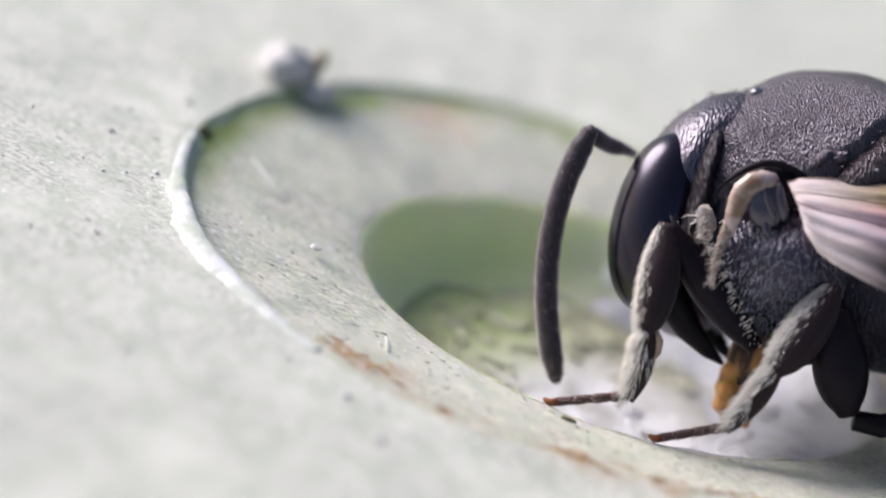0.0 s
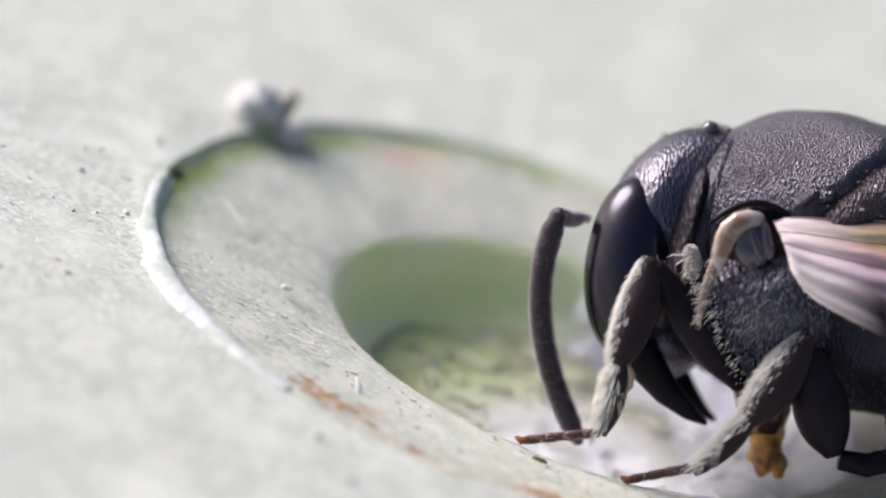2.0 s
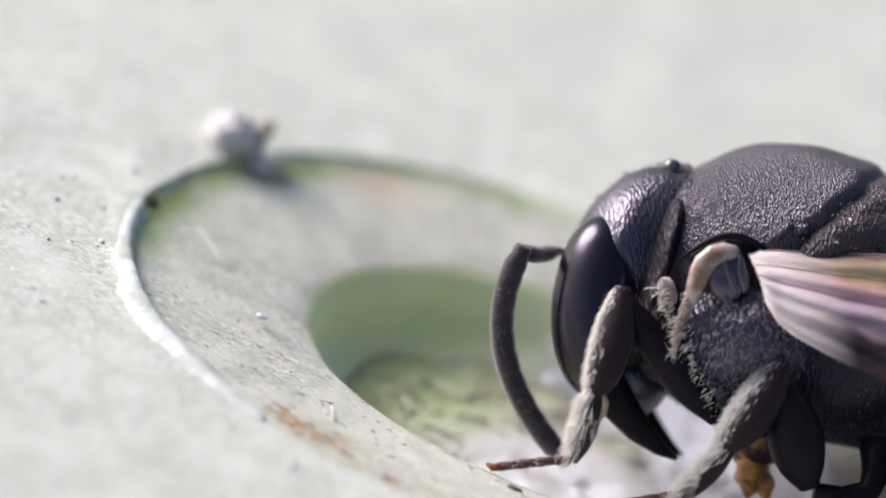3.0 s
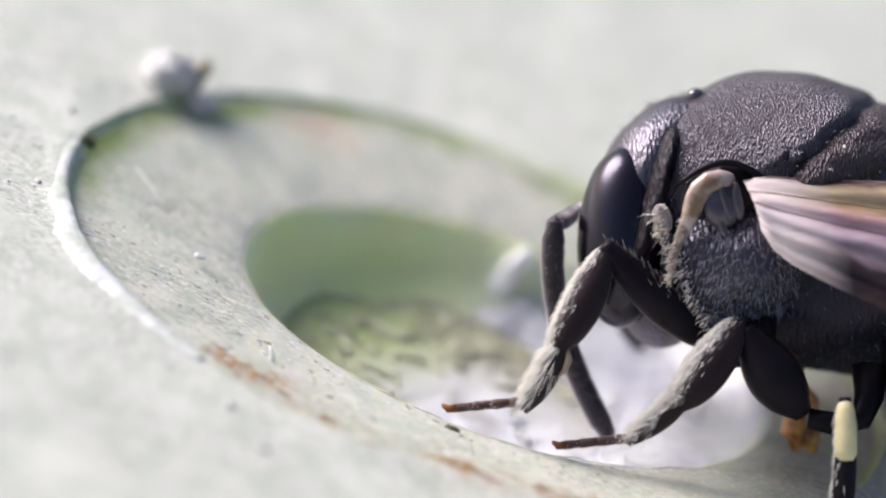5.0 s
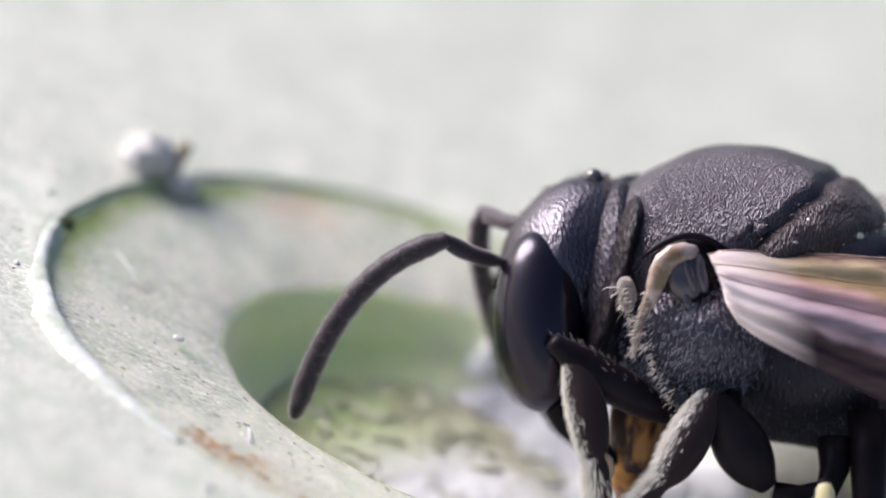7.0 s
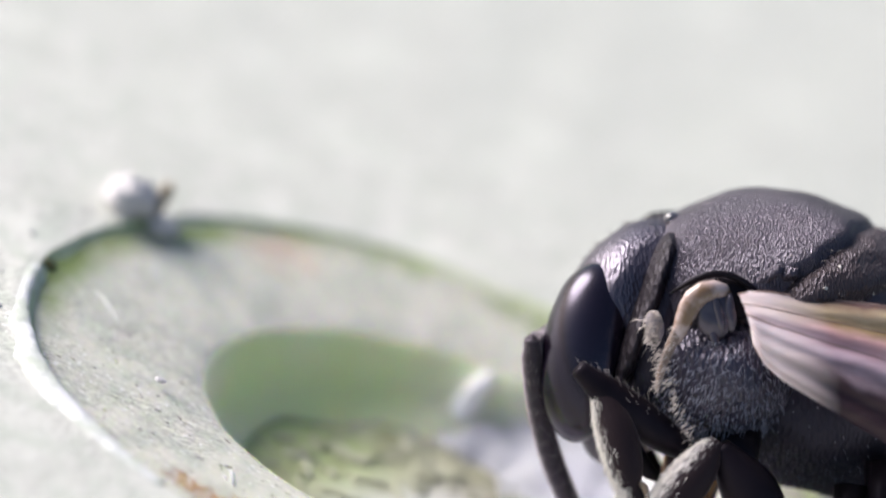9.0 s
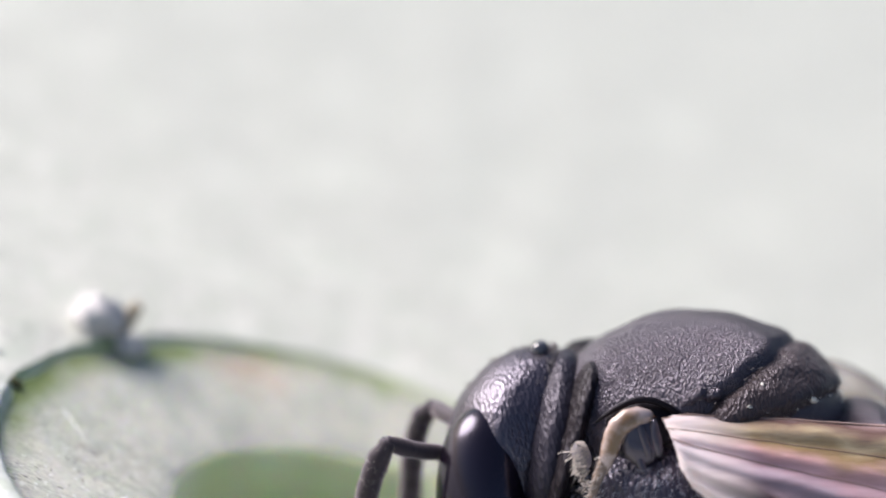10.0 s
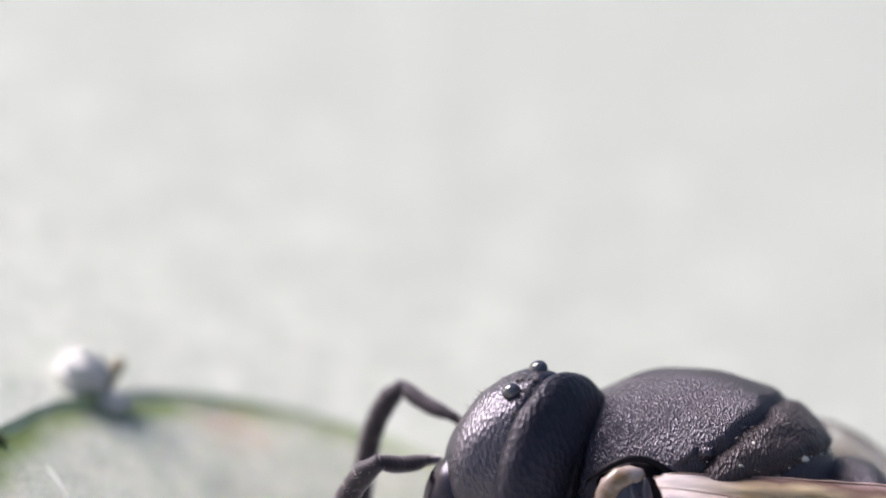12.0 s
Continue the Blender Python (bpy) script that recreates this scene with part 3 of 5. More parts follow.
def wax_grains():
    """Loose white wax grains strewn over the surface near the rim."""
    bm = bmesh.new()
    pick = random.Random(3)
    for k in range(46):
        a = radians(pick.uniform(150, 300))
        d = 0.3 + 4.0 * pick.random() ** 1.6
        x, y = outer_edge(a, d)
        r = pick.uniform(0.016, 0.024) if pick.random() < 0.85 else pick.uniform(0.024, 0.04)
        blob(bm, (x, y, 0.05 * noise.noise(Vector((x * 0.6, y * 0.6, 3))) + r * 0.6), (r * pick.uniform(0.8, 1.6), r, r * 0.8), (0, 0, pick.uniform(0, 180)), r * 0.3, 2 / r, 8)
    ob = new("wax_grains", mesh_from("wax_grains", bm, crumb_white, MM))
    return tagged(ob, "tiny white wax grains strewn over the surface", "wax grains", kind="stuff")


wax_grains()

LEDGE_W = [k / 40 for k in range(41)]
LEDGE_GRID = [mixed(w, lambda a, w=w: -0.02 - wall_drop(a) * (1 - w) - 0.40 * w - 0.03 * w ** 6)(a * math.tau / 240) for w in LEDGE_W for a in range(240)]


def on_ledge(x, y):
    """Height of the ledge at a place."""
    p = min(LEDGE_GRID, key=lambda q: (q[0] - x) ** 2 + (q[1] - y) ** 2)
    v = Vector(p)
    return p[2] + 0.018 * (noise.noise(v * 1.3) + 0.4 * noise.noise(v * 5.0))


def fleck(bm, pick, x, y, z, length, width, way):
    """A thin ragged flake lying on the surface."""
    n = 5
    c, s = math.cos(way), math.sin(way)
    left, right_ = [], []
    for i in range(n):
        q = i / (n - 1) - 0.5
        half = width * (0.25 + math.cos(q * 2.8)) * pick.uniform(0.5, 1.1) * 0.5
        off = width * pick.uniform(-0.5, 0.5)
        for side, rail in ((1, left), (-1, right_)):
            u, v = q * length, off + side * half
            rail.append((x + u * c - v * s, y + u * s + v * c))
    low = [bm.verts.new((*p, z - 0.006)) for p in left + right_[::-1]]
    high = [bm.verts.new((*p, z + 0.007)) for p in left + right_[::-1]]
    bm.faces.new(high)
    for i in range(2 * n):
        j = (i + 1) % (2 * n)
        bm.faces.new((low[i], low[j], high[j], high[i]))


def rust_flakes():
    """Rusty fibrous flakes in a broken line along the near rim."""
    bm = bmesh.new()
    pick = random.Random(21)
    runs = [((-0.80, -2.66), (-0.10, -2.92), 34, 0.09), ((-0.1, -2.92), (0.2, -3.1), 7, 0.05), ((0.45, -3.22), (0.68, -3.33), 9, 0.04),
            ((1.68, -3.22), (2.42, -3.40), 30, 0.035), ((2.7, -3.22), (3.5, -3.02), 18, 0.05), ((3.5, -3.02), (4.4, -2.75), 22, 0.06)]
    for (x0, y0), (x1, y1), count, spread in runs:
        for k in range(count):
            q = pick.random()
            x, y = x0 + (x1 - x0) * q + pick.gauss(0, spread), y0 + (y1 - y0) * q + pick.gauss(0, spread)
            way = math.atan2(y1 - y0, x1 - x0) + pick.gauss(0.1, 0.3)
            fleck(bm, pick, x, y, on_ledge(x, y), pick.uniform(0.05, 0.20), pick.uniform(0.012, 0.032), way)
    ob = new("rust_flakes", mesh_from("rust_flakes", bm, rust_mat, MM, False))
    return tagged(ob, "rusty orange fibrous flakes in a line along the rim", "rust flakes", kind="stuff")


def dark_flecks():
    """Short dark flecks strewn over the surface and the ledge."""
    bm = bmesh.new()
    pick = random.Random(5)
    for k in range(240):
        way = pick.gauss(-0.35, 0.5)
        small = pick.random() ** 2
        if k % 5 < 2:
            a, d = radians(pick.uniform(150, 300)), 0.35 + 3.6 * pick.random()
            x, y, z = on_ground(d)(a)
        else:
            a, w = radians(pick.uniform(170, 300)), pick.uniform(0.05, 0.97)
            x, y, z = mixed(w, lambda q: 0)(a)
            z = on_ledge(x, y)
        fleck(bm, pick, x, y, z, 0.03 + 0.07 * small, 0.008 + 0.012 * pick.random(), way)
    ob = new("dark_flecks", mesh_from("dark_flecks", bm, fleck_mat, MM, False))
    return tagged(ob, "short dark grey flecks strewn over the waxy surface", "dark flecks", kind="stuff")


rust_flakes()
dark_flecks()

# ---- the bee ----
bee = tagged(new("bee"), "small black bee with pitted thorax, smoky wings and pale-haired legs", "bee")
bee.empty_display_size = 0.001
rng = random.Random(7)


def thorax():
    def step(v, a, b):
        v = min(1.0, max(0.0, (v - a) / (b - a)))
        return v * v * (3 - 2 * v)

    def stretch(n):
        square = 1 + 0.5 * n.y * n.y
        return Vector((n.x * square if n.x < 0 else n.x * 1.12, n.y, n.z))

    def behind(n):
        """How far a point of the back lies behind the seam between the two shields, and above the seam below it."""
        x, z = 130 + (262 if n.x < 0 else 293) * n.x, -25 + 212 * n.z
        return (x - 146) - 1.2 * (z - 20) + 0.0016 * (250 * n.y) ** 2 * 0.3 - 15, (z + 2) - 0.34 * (x - 229)

    def front_shield(n):
        f, _ = behind(n)
        f += 16 * noise.noise(n * 5)
        k = 1 - (0.012 + 0.06 * abs(n.y)) * step(f, -26, 14) + 0.008 * step(f, -90, -20) * (1 - step(f, -20, 0))
        return stretch(n * k)

    def rear_shield(n):
        f, g = behind(n)
        f += 16 * noise.noise(n * 5)
        low = 0.02 + 0.075 * abs(n.y)
        k = 1 - low + (low + 0.012) * step(f, -8, 40) - 0.085 * step(-g, -12, 10)
        return stretch(n * (k + 0.014 * noise.noise(n * 9) * step(f, 0, 30)))
    bm = bmesh.new()
    blob(bm, (130, 0, -25), (262, 250, 221), (0, 0, 0), 5, 0.012, 120, front_shield)
    part("scutum", bm, shell, bee, "finely pitted black back shield")
    bm = bmesh.new()
    blob(bm, (130, 0, -25), (264, 251, 221), (0, 0, 0), 5, 0.012, 120, rear_shield)
    scutellum = part("scutellum", bm, shell_rear, bee, "humped black rear shield dusted with pale specks")
    bm = bmesh.new()
    blob(bm, (96, -232, 30), (30, 18, 13), (0, -36, 0), 4, 0.05, 20)
    blob(bm, (128, -226, 36), (22, 16, 14), (0, -20, 0), 4, 0.05, 20)
    part("axilla", bm, shell, bee)
    bm = bmesh.new()
    for k in range(64):
        x, z = rng.uniform(165, 400), rng.uniform(10, 150)
        d = 1 - ((x - 130) / 294) ** 2 - ((z + 25) / 212) ** 2
        f = (x - 146) - 1.2 * (z - 20)
        if d < 0.004 or f < 30:
            continue
        p = Vector((x, -251 * math.sqrt(d) * 1.01, z * 1.01))
        q = rng.uniform(1.2, 3.2) if rng.random() < 0.75 else rng.uniform(4, 7)
        blob(bm, p * 0.985, (q * rng.uniform(1.0, 2.2), q, q * 0.6), (rng.uniform(0, 180), rng.uniform(0, 90), rng.uniform(0, 90)), q * 0.9, 0.5, 10)
    part("wax_specks", bm, speck_mat, scutellum, "pale specks caught on the shield")
    bm = bmesh.new()
    blob(bm, (18, -236, -16), (70, 14, 38), (0, 0, 0), 3, 0.05, 28)
    part("wing_socket", bm, shell_dark, bee, "dark hollow round the wing base")
    bm = bmesh.new()

    def collar(n):
        k = (abs(n.y) ** 3.2 + abs(n.z) ** 3.2) ** (1 / 3.2)
        k = math.hypot(n.y, n.z) / max(k, 1e-6)
        return n.x, n.y * k, n.z * k
    blob(bm, (-104, 0, -50), (36, 226, 166), (0, 17, 0), 6, 0.05, 72, collar)
    part("pronotum", bm, shell_collar, bee, "narrow black collar behind the head")
    bm = bmesh.new()
    blob(bm, (-50, 84, -18), (96, 130, 168), (0, 4, 0), 4, 0.03, 32)
    part("nape", bm, shell_dark, bee)
    bm = bmesh.new()
    blob(bm, (38, 0, -138), (160, 282, 146), (0, 10, 0), 10, 0.02, 44)
    part("flank", bm, shell_rough, bee, "rough bluish-black hairy flank")
    bm = bmesh.new()
    blob(bm, (260, 0, -190), (300, 190, 150), (0, 6, 0), 12, 0.012, 40)
    breast = part("breast", bm, shell_under, bee, "bluish-black bristly underside")
    bm = bmesh.new()
    for k in range(260):
        a, b = rng.uniform(-2.4, -0.5), rng.uniform(-1.4, 0.5)
        n = Vector((math.cos(a) * math.cos(b), math.sin(a) * math.cos(b), math.sin(b)))
        p = Vector((260 + 300 * n.x, 190 * n.y, -190 + 150 * n.z))
        hair(bm, p, n + Vector((0.2, 0, -0.5)), rng.uniform(5, 13), rng.uniform(0.5, 0.9))
    part("hairs", bm, hair_flank, breast, "sparse greyish hairs")
    bm = bmesh.new()
    blob(bm, (425, 0, -70), (90, 170, 115), (0, 0, 0), 8, 0.012, 32)
    part("propodeum", bm, shell, bee)
    bm = bmesh.new()
    blob(bm, (550, 0, -85), (60, 60, 50), (0, 0, 0), 0, 0.1, 20)
    part("waist", bm, shell_dark, bee)
    bm = bmesh.new()
    for k in range(5):
        x = 690 + 175 * k
        r = (165, 215, 220, 185, 110)[k]
        blob(bm, (x, 0, -70 - 12 * k), (150, r * 0.92, r * 0.8), (0, 4, 0), 3, 0.01, 32)
    part("abdomen", bm, shell_dark, bee, "smooth black banded abdomen")
    bm = bmesh.new()
    blob(bm, (-112, 0, -55), (80, 135, 120), (0, 0, 0), 4, 0.02, 28)
    part("neck", bm, shell_dark, bee)
    # the curved ridge over the wing base
    bm = bmesh.new()
    arc = [(-70 + 14 * k, -240 - 12 * math.sin(k * 0.26), -20 + 50 * math.sin(0.15 + k * 0.235) - 0.6 * k) for k in range(13)]
    tube(bm, arc, [2, 4, 5, 6, 6, 6, 6, 6, 6, 6, 5, 4, 2], 10)
    part("wing_ridge", bm, shell_dark, bee)


def wing_base():
    bm = bmesh.new()
    hook = [(30, -246, -8), (18, -256, -3), (0, -264, -2), (-18, -266, -7), (-33, -265, -20), (-42, -262, -38), (-48, -260, -58), (-54, -256, -80), (-58, -252, -98)]
    tube(bm, hook, [6, 13, 17, 18.5, 19, 18, 16, 12, 6], 20, 0.75)
    part("tegula", bm, amber_mat, bee, "shiny pale amber cap hooked over the wing base")
    bm = bmesh.new()
    blob(bm, (4, -254, -44), (34, 18, 42), (0, -10, 0), 3, 0.05, 28)
    blob(bm, (30, -258, -38), (12, 14, 34), (0, -8, 0), 3, 0.05, 24)
    blob(bm, (10, -266, -42), (9, 9, 32), (0, -16, 0), 3, 0.05, 20)
    tube(bm, [(0, -256, -60), (6, -258, -86), (18, -258, -108), (36, -256, -122)], [10, 9, 7, 4], 12)
    part("wing_hinge", bm, horn_mat, bee, "glossy dark wing hinge")
    bm = bmesh.new()
    pts = [(-24 - 60 * math.sin(k / 13 * 1.5), -250 - 8 * math.sin(k * 0.24), -14 - 165 * k / 13) for k in range(14)]
    tube(bm, pts, [15 - 11 * k / 13 + 1.5 * noise.noise(Vector((k * 0.8, 0, 0))) for k in range(14)], 12, 0.6)
    plate = part("flank_margin", bm, margin_mat, bee, "tan felted margin running down from the wing base")
    bm = bmesh.new()
    for k in range(170):
        i = rng.uniform(0, 12.9)
        p = Vector(pts[int(i)]).lerp(Vector(pts[int(i) + 1]), i % 1) + Vector((rng.uniform(-9, 5), rng.uniform(-6, 0), rng.uniform(-4, 4)))
        hair(bm, p, (rng.uniform(-1.0, -0.2), rng.uniform(-0.8, 0.0), rng.uniform(-1.0, 0.1)), rng.uniform(7, 19), rng.uniform(0.5, 1.1), (0, 0, -0.3))
    part("margin_hairs", bm, fringe_mat, plate, "short cream fringe")
    bm = bmesh.new()
    blob(bm, (-92, -220, -66), (15, 12, 25), (0, -20, 0), 4, 0.05, 32)
    lobe = part("collar_lobe", bm, tuft_mat, bee, "felted pale lobe at the collar")
    bm = bmesh.new()
    for k in range(620):
        a, b = rng.uniform(-3.1, -0.4), rng.uniform(-1.2, 1.3)
        n = Vector((math.cos(a) * math.cos(b), math.sin(a) * math.cos(b), math.sin(b)))
        hair(bm, Vector((-92 + 15 * n.x, -220 + 12 * n.y, -66 + 24 * n.z)), n * 0.6 + Vector((-0.6, -0.2, -0.7)), rng.uniform(5, 12), rng.uniform(0.4, 0.8))
    part("felt", bm, fringe_mat, lobe, "short pale felt")
    bm = bmesh.new()
    for k in range(190):
        q = rng.random() ** 1.3
        root_ = Vector((-112 + 100 * q + rng.uniform(-6, 16), rng.uniform(-262, -200), -60 - 215 * q + rng.uniform(-8, 8)))
        hair(bm, root_, (-1, rng.uniform(-0.9, 0.3), rng.uniform(-1.2, 0.5) - 0.6 * q), rng.uniform(6, 22) * (1.2 - 0.5 * q), rng.uniform(0.6, 1.5), (rng.uniform(-0.3, 0.5), 0, -0.4))
    part("collar_fringe", bm, fringe_mat, lobe, "stiff pale fringe")
    bm = bmesh.new()
    for k in range(1800):
        a, b = rng.uniform(-2.9, -0.8), rng.uniform(-1.25, 0.35)
        n = Vector((math.cos(a) * math.cos(b), math.sin(a) * math.cos(b), math.sin(b)))
        p = Vector((38 + 160 * n.x, 282 * n.y, -138 + 146 * n.z))
        hair(bm, p, n * 0.8 + Vector((rng.uniform(-0.9, 0.3), rng.uniform(-0.4, 0.3), rng.uniform(-1.2, -0.2))), rng.uniform(7, 18), rng.uniform(0.6, 1.2))
    part("flank_hairs", bm, hair_flank, bee, "short greyish flank hairs")
    bm = bmesh.new()
    for k in range(260):
        a, b = rng.uniform(-3.0, 0.0), rng.uniform(0.0, 1.5)
        n = Vector((math.cos(a) * math.cos(b), math.sin(a) * math.cos(b), math.sin(b)))
        p = Vector((130 + 262 * n.x, 250 * n.y, -25 + 212 * n.z))
        hair(bm, p, n + Vector((0.4, 0, 0)), rng.uniform(5, 12), 0.9)
    part("back_hairs", bm, hair_dark, bee)


def wing(side, arch=0.0):
    """A folded smoky wing lying back over the body: five pleats between six veins."""
    def at(sx, w, out=0.0):
        x = 40 + 900 * sx
        top = -6 + 10 * (1 - math.exp(-60 * sx)) - 16 * sx - 60 * sx * sx + arch * math.exp(-((x - 430) / 165) ** 2)
        low = -88 - 29 * (1 - math.exp(-60 * sx)) - 530 * sx + 230 * sx * sx
        fold = 6 * math.cos(w * 5 * math.tau) * min(1, sx * 5 + 0.2)
        y = -268 - 30 * w * (1 - sx) + 30 * sx - 26 * math.sin(w * math.pi) + fold + (1 - w) * 26 * sx
        y += 7 * noise.noise(Vector((sx * 4, w * 5, 3))) * min(1, sx * 8)
        y += (22 - 85 * w) * min(1, sx * 7)
        z = top + (low - top) * w + 2.5 * noise.noise(Vector((x * 0.02, w * 9, 2)))
        return x + 25 * w * (1 - sx), side * (y - out), z
    bm = bmesh.new()
    span = bm.loops.layers.uv.new("span")
    rows = [[bm.verts.new(at(i / 44, j / 40)) for j in range(41)] for i in range(45)]
    for i in range(44):
        for j in range(40):
            f = bm.faces.new((rows[i][j], rows[i][j + 1], rows[i + 1][j + 1], rows[i + 1][j]))
            for lp, (a, b) in zip(f.loops, ((i, j), (i, j + 1), (i + 1, j + 1), (i + 1, j))):
                lp[span].uv = (a / 44, b / 40)
    bmesh.ops.solidify(bm, geom=bm.faces[:], thickness=3)
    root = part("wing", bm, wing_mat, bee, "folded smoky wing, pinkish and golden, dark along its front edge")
    for w, edge in ((0.01, 2.0), (0.20, 1.0), (0.40, 1.0)):
        bm = bmesh.new()
        tube(bm, [at(i / 40, w, 1.0) for i in range(0, 41, 2)], [edge * (1 - 0.7 * i / 20) for i in range(21)], 8)
        part("vein", bm, vein_mat, root)


def head_parts():
    """Head in its own space: the face looks along -x."""
    bm = bmesh.new()

    def lens(n):
        w = min(1.0, max(0.0, (n.x + 0.6) / 0.7))
        slim = 1 - 0.28 * w * w * (3 - 2 * w)
        return (n.x if n.x < 0 else n.x * 0.25, n.y * slim, n.z * (0.87 if n.z > 0 else 1.0))
    blob(bm, (0, 0, 0), (166, 200, 226), (0, 20, 0), 4, 0.02, 72, lens)
    head = part("head", bm, shell_head, bee, "black lens-shaped head, finely pitted")
    bm = bmesh.new()
    blob(bm, (22, 0, -18), (66, 186, 204), (0, 20, 0), 4, 0.02, 48)
    part("occiput", bm, shell_under, head, "matt black back of the head")

    def full(n):
        k = 1 + 0.05 * (1 - max(abs(n.x), abs(n.y), abs(n.z)) ** 2) * max(0.0, n.z + 0.3)
        return n.x * k, n.y * k, n.z * k
    jaws = []
    for s in (-1, 1):
        bm = bmesh.new()
        blob(bm, (-105, s * 116, -44), (80, 84, 158), (s * 4, 11, s * 2), 0, 0.1, 64, full)
        part("eye", bm, eye_mat, head, "glossy dark compound eye")
        bm = bmesh.new()
        pts = [(-106, s * 118, -140), (-104, s * 122, -180), (-88, s * 116, -225), (-62, s * 100, -268), (-30, s * 78, -306), (-6, s * 62, -326)]
        tube(bm, pts, [24, 31, 31, 24, 13, 4], 16, 0.6)
        jaws.append(part("mandible", bm, shell_dark, head, "pointed black jaw"))
        bm = bmesh.new()
        blob(bm, (-146, s * 62, 34), (24, 22, 22), (0, 0, 0), 0, 0.1, 20)
        part("antenna_socket", bm, shell_dark, head)
    for x, y, z in ((4, 0, 177), (44, -46, 184), (44, 46, 184)):
        bm = bmesh.new()
        blob(bm, (x, y, z), (17, 17, 15), (0, 0, 0), 0, 0.1, 16)
        part("ocellus", bm, ocellus_mat, head, "clear bead-like simple eye")
    bm = bmesh.new()
    blob(bm, (-72, 0, -170), (70, 120, 75), (0, 0, 0), 4, 0.02, 28)
    part("face_shield", bm, shell_head, head)
    bm = bmesh.new()
    for k in range(240):
        a, b = rng.uniform(-math.pi, 0.2), rng.uniform(0.3, 1.5)
        n = Vector((math.cos(a) * math.cos(b), math.sin(a) * math.cos(b), math.sin(b)))
        p = Euler((0, radians(20), 0)).to_matrix() @ Vector((166 * n.x if n.x < 0 else 42 * n.x, 150 * n.y, 197 * n.z))
        hair(bm, p, n + Vector((-0.3, 0, 0.2)), rng.uniform(6, 16), 0.9)
    part("head_hairs", bm, hair_dark, head)
    for k in range(12):
        a, q = rng.uniform(-2.6, 0.3), rng.uniform(2.0, 4.5)
        b = rng.uniform(0.85, 1.5)
        n = Vector((math.cos(a) * math.cos(b), math.sin(a) * math.cos(b), math.sin(b)))
        p = Euler((0, radians(20), 0)).to_matrix() @ Vector((166 * n.x if n.x < 0 else 42 * n.x, 150 * n.y, 198 * n.z))
        bm = bmesh.new()
        blob(bm, p, (q * 1.3, q, q), (rng.uniform(0, 90), 0, rng.uniform(0, 90)), q * 0.5, 0.25, 10)
        part("dust_crumb", bm, dust_mat, head, "greyish dust crumb stuck on the crown")
    return head, jaws


thorax()
wing_base()
wing(1)
wing(-1, 132)
head, jaws = head_parts()


def smooth_run(values, steps):
    """Values passed through by a smooth curve, with steps between each two."""
    v = [values[0] * 0.9, *values, values[-1] * 0.9]
    run = []
    for a, b, c, d in zip(v, v[1:], v[2:], v[3:]):
        for k in range(steps):
            w = k / steps
            run.append(b + 0.5 * w * (c - a + w * (2 * a - 5 * b + 4 * c - d + w * (3 * (b - c) + d - a))))
    return run + [values[-1]]


def leg_part(name, length, widths, material, parent, label="", fuzz=0, fuzz_len=22, fuzz_mat=None, flat=0.8, fuzz_side=-1.6):
    """A leg segment along +x from its joint; z is its outer edge."""
    bm = bmesh.new()
    if len(widths) < 12:
        widths = smooth_run(widths, 4)
    n = len(widths)
    pts = [(length * i / (n - 1), 0, 6 * math.sin(math.pi * i / (n - 1))) for i in range(n)]
    tube(bm, ([(-32, 0, 0)] if name == "scape" else []) + pts, ([8] if name == "scape" else []) + list(widths), 16, flat)
    ob = part(name, bm, material, parent, label)
    if fuzz:
        bm = bmesh.new()
        for k in range(fuzz):
            w = rng.uniform(0.03, 0.99)
            i = w * (n - 1)
            r = widths[int(i)] + (widths[min(int(i) + 1, n - 1)] - widths[int(i)]) * (i - int(i))
            a = rng.gauss(fuzz_side, 0.55 if fuzz_len < 20 else 0.75)
            d = Vector((0, -math.cos(a) * 1.0, math.sin(a)))
            p = Vector((w * length, d.y * r * flat, d.z * r + 6 * math.sin(math.pi * w)))
            hair(bm, p, d * rng.uniform(0.2, 0.95) + Vector((1.0, rng.uniform(-0.25, 0.25), 0)), rng.uniform(0.5, 1.2) * fuzz_len, rng.uniform(0.4, 0.85), (0.3, 0, 0))
        part("hairs", bm, fuzz_mat or hair_mat, ob, "dense pale hairs")
    return ob


def tarsus(length, parent):
    """Four small end joints and the claws."""
    bm = bmesh.new()
    step = length / 4.6
    for k in range(4):
        tube(bm, [(step * k, 0, 0), (step * (k + 0.2), 0, 0), (step * (k + 0.8), 0, 0), (step * (k + 1.04), 0, 0)], [7.5, 8.5 - k * 0.4, 9.5 - k * 0.5, 7.5], 10)
    ob = part("tarsus", bm, foot_mat, parent, "thin brown jointed foot")
    bm = bmesh.new()
    for s in (-1, 1):
        tube(bm, [(step * 3.9, s * 3, 0), (step * 4.3, s * 9, 0), (step * 4.6, s * 10, -8)], [7, 6, 2], 8)
    blob(bm, (step * 4.1, 0, 0), (9, 7, 6), (0, 0, 0), 2, 0.1, 12)
    part("claw", bm, claw_mat, ob, "orange claw")
    bm = bmesh.new()
    for k in range(46):
        a = rng.uniform(0, math.tau)
        hair(bm, (rng.uniform(0, step * 3.8), 8 * math.cos(a), 8 * math.sin(a)), (1, math.cos(a), math.sin(a)), rng.uniform(5, 10), 0.5)
    part("hairs", bm, fringe_mat, ob)
    return ob


